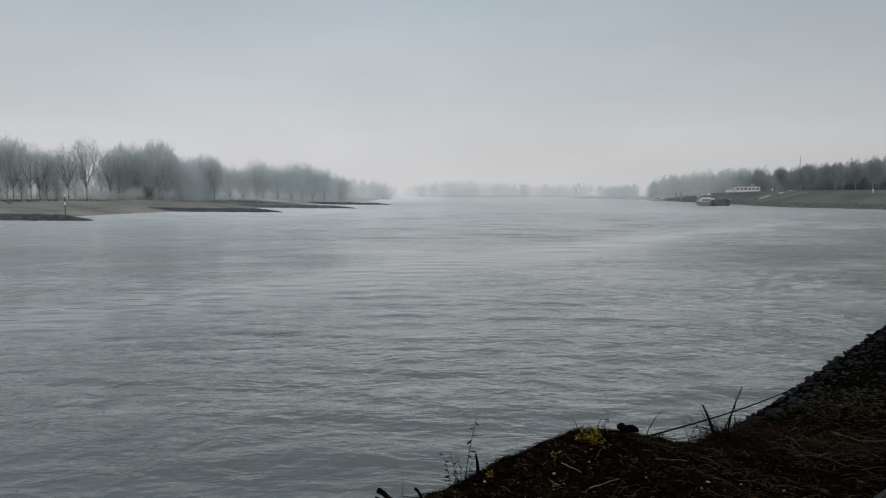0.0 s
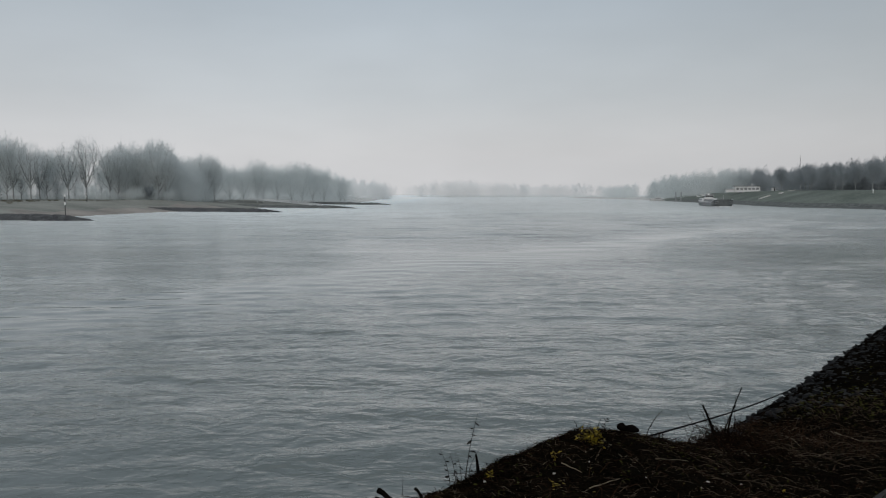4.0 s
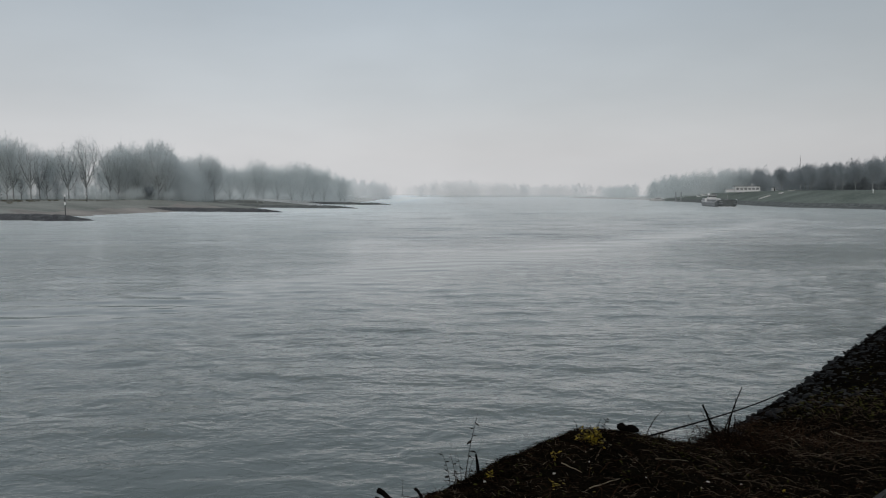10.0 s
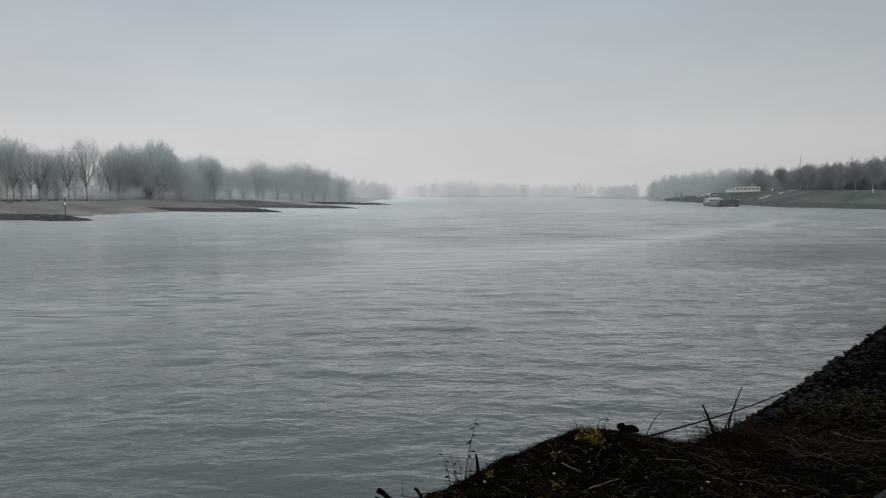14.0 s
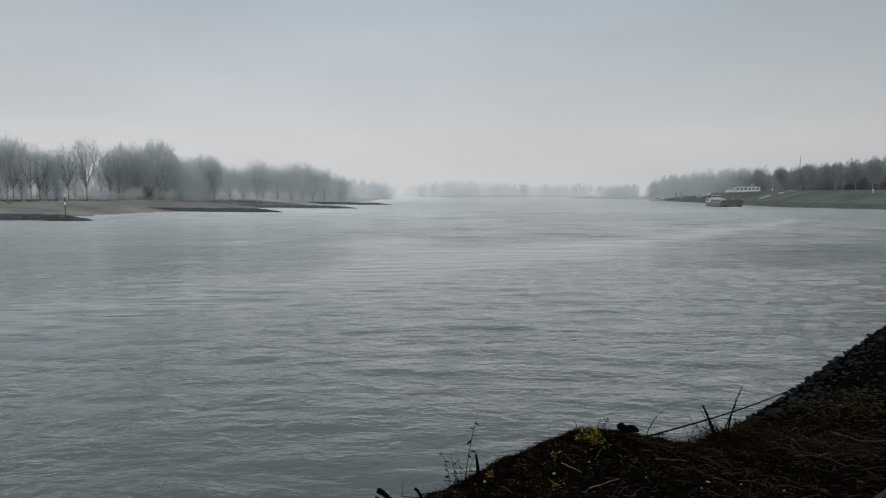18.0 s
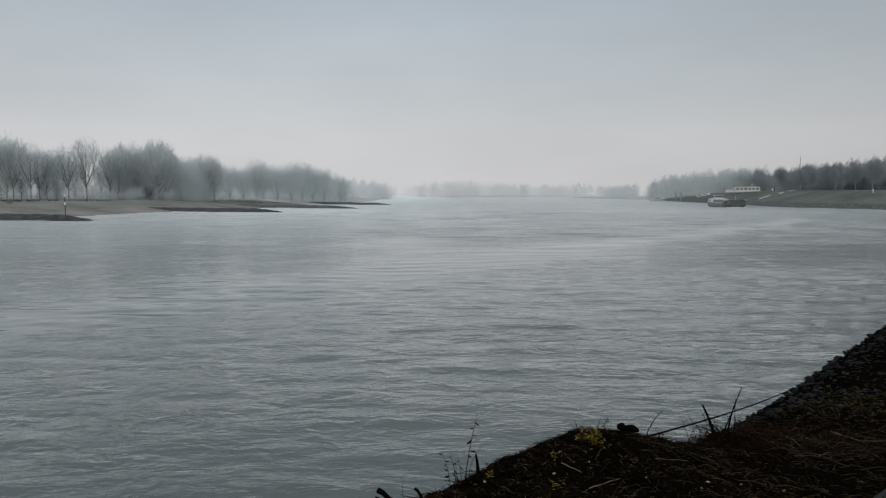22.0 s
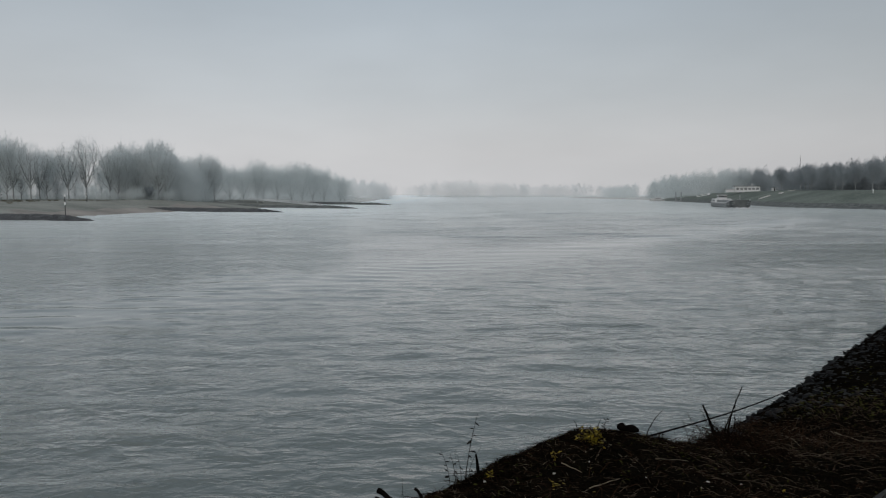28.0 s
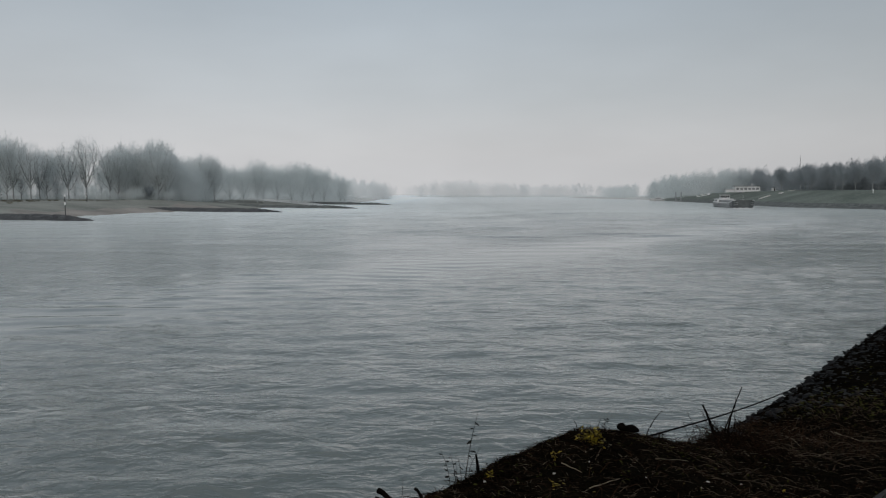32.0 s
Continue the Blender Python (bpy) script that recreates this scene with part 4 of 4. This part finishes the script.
    tube(vs, fs, [pa + Vector((-0.25, -0.35, -0.12)), pa] + [pa.lerp(pb, i / 10) - Vector((0, 0, 0.05 * math.sin(math.pi * i / 10))) for i in range(1, 13)], [0.011] * 14, 8, True)
    tagged(piece("mooring_cable", vs, fs, CABLE, smooth=True), "taut dark steel cable stretched over the gap", "cable")
    for x, y, s in ((0.95, 5.55, 0.05), (1.33, 5.9, 0.035), (2.35, 5.75, 0.06), (0.35, 5.5, 0.05), (1.75, 5.6, 0.03), (2.9, 6.3, 0.04), (0.62, 5.35, 0.035), (2.2, 5.5, 0.04)):
        ob = new("pebble", STONES[int(x * 10) % 9].copy())
        ob.data.materials[0] = PALE
        ob.matrix_basis = Matrix.Translation((x, y, bank_z(x, y) + s * 0.25)) @ Matrix.Scale(s * 0.65, 4)
        tagged(ob, "small pale pebble in the litter", "pebble", "pale pebbles on the bank")


bank_plants()
SLAB = surface("weathered_concrete", (0.006, 0.006, 0.0058), (0.030, 0.030, 0.029), 5.0, 0.85, 0.5, 0.02, spec=0.1)
tagged(part("concrete_slab", box(1.3, 0.5, 0.16, (5.0, 6.85, bank_z(5.0, 6.85) - 0.07), 0.02, Matrix.Rotation(radians(38), 4, "Z")), SLAB), "weathered pale concrete slab set in the bank", "slab")


# ---- ship ----
HULL = surface("dark_hull", (0.036, 0.044, 0.047), (0.070, 0.080, 0.084), 0.5, 0.45, 0.1)
SIDE = surface("strake_and_lit_grey", (0.16, 0.175, 0.185), (0.27, 0.285, 0.295), 0.5, 0.45, 0.1)
SHIPWHITE = surface("ship_white", (0.33, 0.34, 0.35), (0.48, 0.49, 0.50), 0.4, 0.5, 0.05)
FOAM = surface("foam", (0.42, 0.43, 0.44), (0.66, 0.67, 0.68), 2.0, 0.9, 0.5, 0.1)
HATCH = surface("hatch_steel", (0.10, 0.11, 0.115), (0.18, 0.19, 0.195), 0.6, 0.5, 0.1)
GLASS = surface("dark_glass", (0.015, 0.018, 0.02), (0.03, 0.034, 0.038), 0.3, 0.1, 0)


def hull_ring(y):
    """Half width and deck height of the hull at y (bow forward)."""
    half = 4.7 * min(1.0, max(0.0, (24.2 - y) / 1.8)) ** 0.22 if y > 22.4 else 4.7
    half *= min(1.0, 0.8 + (y + 24) / 12)
    deck = 2.3 + (1.5 * max(0.0, (y - 12) / 12) ** 1.6) + (0.5 * max(0.0, (-y - 12) / 12))
    return half, deck


def ship():
    ob = empty("cargo_ship", Matrix(), "inland cargo ship, dark bow and white wheelhouse aft", "ship")
    ys = [-24, -23, -21, -18, -12, -6, 0, 6, 12, 16, 19, 20.5, 22, 23, 23.7, 24.15]
    vs, fs = [], []
    for y in ys:
        half, deck = hull_ring(y)
        flare = 0.88 if y > 18 else 0.95
        for sx, z in ((-flare * 0.9, -0.8), (-flare, 0.3), (-1, 1.3), (-1, deck), (-0.94, deck), (0.94, deck - 0.02), (1, deck), (1, 1.3), (flare, 0.3), (flare * 0.9, -0.8)):
            vs.append((sx * half, y, z))
    for i in range(len(ys) - 1):
        for k in range(9):
            a = i * 10 + k
            fs.append((a, a + 1, a + 11, a + 10))
    fs += [tuple(range(10))[::-1], tuple(range(len(vs) - 10, len(vs)))]
    hull = piece("hull", vs, fs, HULL, ob, "dark painted steel hull")
    # sides lighter than the bow: their light and its shade are in the colour
    hull.data.materials.append(SIDE)
    for f in hull.data.polygons:
        if f.center.y < 17 and f.center.z > 0.7:
            f.material_index = 1
    for sx in (-1, 1):
        vs, fs = [], []
        tube(vs, fs, [(sx * (hull_ring(y)[0] + 0.04), y, hull_ring(y)[1] + 0.05) for y in ys[1:-1]], [0.2] * (len(ys) - 2), 6, True)
        piece("gunwale", vs, fs, SHIPWHITE, ob, "pale rubbing strake")
        vs, fs = [], []
        tube(vs, fs, [(sx * (hull_ring(y)[0] + 0.02), y, 1.45) for y in ys[1:-1]], [0.13] * (len(ys) - 2), 6, True)
        piece("rubbing_band", vs, fs, HATCH, ob, "dark rubbing band")
        for k in range(5):
            part("porthole_band", box(0.08, 2.4, 0.42, (sx * 4.69, -13.0 + 5.2 * k, 1.78), 0.02), GLASS, ob, "dark strip of side openings")
    for z in (1.9, 2.75):
        vs, fs = [], []
        tube(vs, fs, [(4.3 * t, 24.0 - 0.1 * (4.3 * t) ** 2 * 0.12, z) for t in (-1, -0.6, -0.2, 0.2, 0.6, 1)], [0.1] * 6, 6, True)
        piece("bow_strake", vs, fs, SIDE, ob, "pale strake across the bow")
    part("coaming", box(6.6, 28, 1.0, (0, 1, 2.25), 0.06), HATCH, ob)
    for k in range(7):
        part("hatch_cover", box(6.8, 3.85, 0.35, (0, -11 + 4 * k, 3.25), 0.08, taper=0.94), HATCH, ob)
    house = part("deckhouse", box(8.2, 9.0, 1.9, (0, -18.6, 2.3), 0.1, taper=0.97), SHIPWHITE, ob, "white deckhouse")
    for sx in (-1, 1):
        for k in range(4):
            part("window", box(0.05, 1.0, 0.7, (sx * 4.06, -21.4 + 1.9 * k, 2.95)), GLASS, house)
    for k in range(3):
        part("window", box(1.1, 0.05, 0.7, (-2.6 + 2.6 * k, -14.08, 2.95)), GLASS, house)
    bridge = part("wheelhouse", box(4.4, 4.0, 1.8, (0, -17.4, 4.2), 0.1, taper=0.93), SHIPWHITE, ob, "white wheelhouse")
    for k in range(4):
        part("window", box(0.85, 0.06, 0.85, (-1.5 + k, -15.45, 4.8)), GLASS, bridge)
    for sx in (-1, 1):
        for k in range(3):
            part("window", box(0.06, 0.9, 0.85, (sx * 2.14, -18.6 + 1.2 * k, 4.8)), GLASS, bridge)
    part("roof", box(5.0, 4.6, 0.18, (0, -17.4, 6.0), 0.05), SHIPWHITE, bridge)
    part("mast", rod((0, -16.5, 6.1), (0, -16.5, 8.0), 0.06, 0.04), HATCH, ob)
    part("radar", box(1.6, 0.15, 0.15, (0, -16.5, 7.2), 0.03), SHIPWHITE, ob)
    part("bow_mast", rod((0, 21.5, 3.2), (0, 21.5, 6.0), 0.07, 0.04), SHIPWHITE, ob)
    part("winch", box(1.8, 0.9, 0.8, (0, 20.2, 3.3), 0.1), HATCH, ob)
    part("car", box(1.7, 3.6, 0.7, (1.2, -23.0, 2.85), 0.15, taper=0.9), HATCH, ob)
    for sx in (-1, 1):
        vs = []
        for k in range(12):
            y = 24.6 - 1.3 * k
            half = hull_ring(min(y, 24))[0] * 0.9
            h = 0.30 * max(0.05, 1 - k / 9) * (0.7 + 0.3 * math.sin(k * 2.3))
            vs += [(sx * (half - 0.1), y, -0.1), (sx * (half + 0.25 + 0.05 * k), y, h), (sx * (half + 0.9 + 0.22 * k), y, -0.06)]
        piece("bow_wave", vs, grid_faces(12, 3), FOAM, ob, "white foam at the bow", smooth=True)
    vs = []
    for k in range(13):
        x = -4.4 + 8.8 * k / 12
        y = 24.3 - 0.05 * x * x
        vs += [(x, y - 0.3, 0.05), (x, y + 0.25, 0.28 + 0.12 * math.sin(k * 1.7)), (x, y + 0.8, -0.08)]
    piece("bow_wave", vs, grid_faces(13, 3), FOAM, ob, "white foam before the bow", smooth=True)
    return ob


SHIP = ship()


# ---- far bank things ----
PLASTER = surface("white_plaster", (0.38, 0.39, 0.395), (0.54, 0.55, 0.555), 0.3, 0.8, 0.1)
CONCRETE = surface("pale_concrete", (0.30, 0.30, 0.29), (0.48, 0.48, 0.47), 0.6, 0.85, 0.3, 0.02)
IRON = surface("dark_iron", (0.03, 0.032, 0.034), (0.07, 0.072, 0.074), 0.6, 0.6, 0.2)
ROOF = surface("roof_felt", (0.10, 0.105, 0.11), (0.17, 0.175, 0.18), 0.5, 0.9, 0.2)
# pavilion glass, lightened to hold the haze between it and the near bank
PANE = surface("hazed_window_glass", (0.10, 0.11, 0.115), (0.17, 0.18, 0.185), 0.3, 0.15, 0)
BANDS = surface("pole_white", (0.7, 0.7, 0.7), (0.85, 0.85, 0.85), 1.0, 0.6, 0.05)


def pavilion():
    x, y = 228.0, 505
    z = ground_z(x, y) - 0.4
    ob = empty("pavilion", pose(x, y, z, 0, 0, -12), "long low white pavilion with large windows on the dike", "building")
    part("wall", box(17.6, 8, 4.4, (0, 0, 0)), PLASTER, ob)
    part("roof", box(18.4, 8.8, 0.35, (0, 0, 4.402), 0.05), ROOF, ob)
    for k in range(6):
        w = part("window", box(1.9, 0.1, 1.5, (-6.9 + 2.75 * k, -4.04, 1.8)), PANE, ob)
        part("frame", box(2.1, 0.06, 0.12, (-6.9 + 2.75 * k, -4.06, 1.68)), PLASTER, w)
    annex = part("annex", box(6, 6, 2.2, (-11.6, 0.6, 0)), PLASTER, ob, "low pale annex")
    part("annex_roof", box(6.4, 6.4, 0.25, (-11.6, 0.6, 2.202)), ROOF, annex)
    part("chimney", box(0.8, 0.8, 1.6, (4, 1, 4.75)), PLASTER, ob)
    part("flagpole", rod((6, -3, 4.6), (6, -3, 8.2), 0.06), IRON, ob)


pavilion()


def hut(x, y, size, label):
    ob = empty("hut", pose(x, y, ground_z(x, y) - 0.2, 0, 0, -15), label, "hut")
    part("wall", box(size, size * 0.8, 2.6), PLASTER, ob)
    part("roof", box(size * 1.1, size * 0.9, 0.25, (0, 0, 2.602), 0.04), ROOF, ob)
    part("door", box(0.9, 0.06, 1.9, (0.4, -size * 0.4 - 0.02, 0.2)), GLASS, ob)


hut(246, 500, 2.6, "small white hut among the trees")


def moored_boat(x, y):
    ob = empty("moored_boat", pose(x, y, 0, 0, 0, 68), "white motor boat moored beside the landing", "boat")
    vs = []
    for i in range(9):
        t = i / 8
        half = 2.0 * (1 - t ** 3) ** 0.6 + 0.02
        deck = 1.5 + 0.9 * t * t
        vs += [(-half * 0.7, -7 + 14 * t, -0.4), (-half, -7 + 14 * t, deck), (half, -7 + 14 * t, deck), (half * 0.7, -7 + 14 * t, -0.4)]
    fs = grid_faces(9, 4) + [(0, 1, 2, 3), (35, 34, 33, 32)]
    piece("hull", vs, fs, SHIPWHITE, ob, "white hull")
    cabin = part("cabin", box(3.0, 6.0, 1.5, (0, -1.0, 1.6), 0.12, taper=0.9), SHIPWHITE, ob)
    for sx in (-1, 1):
        for k in range(3):
            part("window", box(0.06, 1.2, 0.6, (sx * 1.44, -2.8 + 1.8 * k, 2.2)), GLASS, cabin)
    part("flybridge", box(2.4, 2.6, 0.9, (0, -1.6, 3.1), 0.1, taper=0.9), SHIPWHITE, ob)
    part("mast", rod((0, -2.2, 3.9), (0, -2.2, 5.6), 0.06), SHIPWHITE, ob)


moored_boat(208.0, 652)
tagged(part("marker_post", rod((203.3, 317.5, 6.6), (203.3, 317.5, 8.9), 0.14), BANDS), "white marker post on the grass dike", "post")


def stairs(a, b, width, label):
    """Concrete flight down the slope from b to a."""
    a, b = Vector((*a, ground_z(*a))), Vector((*b, ground_z(*b)))
    ob = empty("stairs", Matrix.Translation(a), label, "stairs")
    n = 22
    flat = Vector((b.x - a.x, b.y - a.y, 0))
    turn = Matrix.Rotation(math.atan2(flat.y, flat.x), 4, "Z")
    for k in range(n):
        p = (b - a) * ((k + 0.5) / n)
        part("step", box(flat.length / n * 1.05, width, 0.5, (p.x, p.y, p.z + 0.12), 0, turn), CONCRETE, ob)


stairs((196, 416), (204.4, 420), 1.0, "pale concrete stairs down the grass dike")
stairs((208.2, 415), (230, 440), 1.6, "pale concrete stairs up to the trees")


def radio_mast():
    x, y = 275.5, 520
    z = ground_z(x, y)
    ob = empty("radio_mast", pose(x, y, z), "tall thin steel mast above the trees", "mast")
    part("pole", rod((0, 0, -0.3), (0, 0, 34.5 - z), 0.32, 0.16, 8), IRON, ob)
    part("crosspiece", rod((-0.8, 0, 20), (0.8, 0, 20), 0.08), IRON, ob)
    part("aerial", rod((0, 0, 34.4 - z), (0, 0, 36.5 - z), 0.05), IRON, ob)


radio_mast()


def beacon(x, y, height, label, topmark=True):
    z = max(0.2, ground_z(x, y))
    ob = empty("beacon", pose(x, y, z), label, "beacon")
    part("pole", rod((0, 0, -0.8), (0, 0, height), 0.11, 0.10), IRON, ob)
    if topmark:
        part("white_band", rod((0, 0, height * 0.90), (0, 0, height * 1.0), 0.2), BANDS, ob)
        part("white_band", rod((0, 0, height * 0.57), (0, 0, height * 0.70), 0.16), BANDS, ob)


beacon(-94, 166.8, 6.3, "groyne beacon pole with white bands")
beacon(-135.4, 255, 3.2, "short white-banded beacon on the beach")
beacon(-44.8, 306.5, 4.2, "thin dark beacon pole on the groyne", False)
beacon(-164.3, 250, 3.0, "short white-banded post on the beach")


def landing():
    # piles paler than iron, since the haze is mixed into their grey
    for x in (206.0, 210.6):
        ob = tagged(part("mooring_pile", rod((x, 594, -3), (x, 594, 8.5), 0.42, 0.4, 10), SIDE), "steel mooring pile in the river, greyed with haze", "pile", "mooring piles at the landing")
    ob = empty("pontoon", pose(208, 597, 0.1), "low grey floating pontoon between piles", "pontoon")
    part("deck", box(9, 4, 1.0, (0, 0, -0.4), 0.08), SIDE, ob)
    g = empty("gangway", Matrix(), "white sloping gangway on the bank", "gangway")
    a, b = Vector((208.5, 553, 4.3)), Vector((221, 556, 6.4))
    for o in (-0.6, 0.6):
        part("rail", rod(a + Vector((0, o, 1.0)), b + Vector((0, o, 1.0)), 0.08), BANDS, g)
    part("walkway", rod(a, b, 0.22, sides=6), BANDS, g)
    for t in (0.02, 0.5, 0.98):
        p = a.lerp(b, t)
        part("leg", rod((p.x, p.y, ground_z(p.x, p.y) - 0.5), p, 0.12), IRON, g)


landing()
SCRUB = surface("dry_scrub", (0.07, 0.065, 0.05), (0.15, 0.14, 0.11), 0.3, 0.95, 0, vary=0.4, spec=0.1)
wood("dry_scrub", ((-190, 232), (-158, 250), (-140, 268), (-128, 300)), (0.7, 0.9, 0.8, 0.9), 26000, 0.05, 0.5, 6, SCRUB, "dull brown dry scrub at the top of the beach", 21, flat=True)
wood("dry_scrub", ((-172, 214), (-148, 224), (-132, 236)), (0.4, 0.5, 0.4), 6000, 0.035, 0.4, 3, SCRUB, "dull brown dry grass on the beach", 22, flat=True)
for x, y in ((-120.5, 330), (-118.4, 331)):
    tagged(part("fence_post", rod((x, y, ground_z(x, y) - 0.3), (x, y, ground_z(x, y) + 1.3), 0.14), IRON), "short dark post on the meadow", "post", "posts on the meadow")
bush = bare_tree("bush", 41, 4.4, 0.9, 0.08, 7, 1, 0.03, 2000, "low bare rounded bush on the beach edge", DARKTWIG)
tagged(bush, category="bush")
bush.matrix_basis = pose(-127, 290, ground_z(-127, 290)) @ Matrix.Scale(1.3, 4)

lay_riprap()


# ---- motion ----
def motions():
    walk(water, [(0.0, pose(0, 0, 0)), (32.0, pose(FLOW.x * 32, FLOW.y * 32, 0))])
    walk(SHIP, [(0.0, pose(150.8, 375.5, 0, 0, 0, 169)), (32.0, pose(142.2, 330, 0, 0, 0, 169))])


motions()
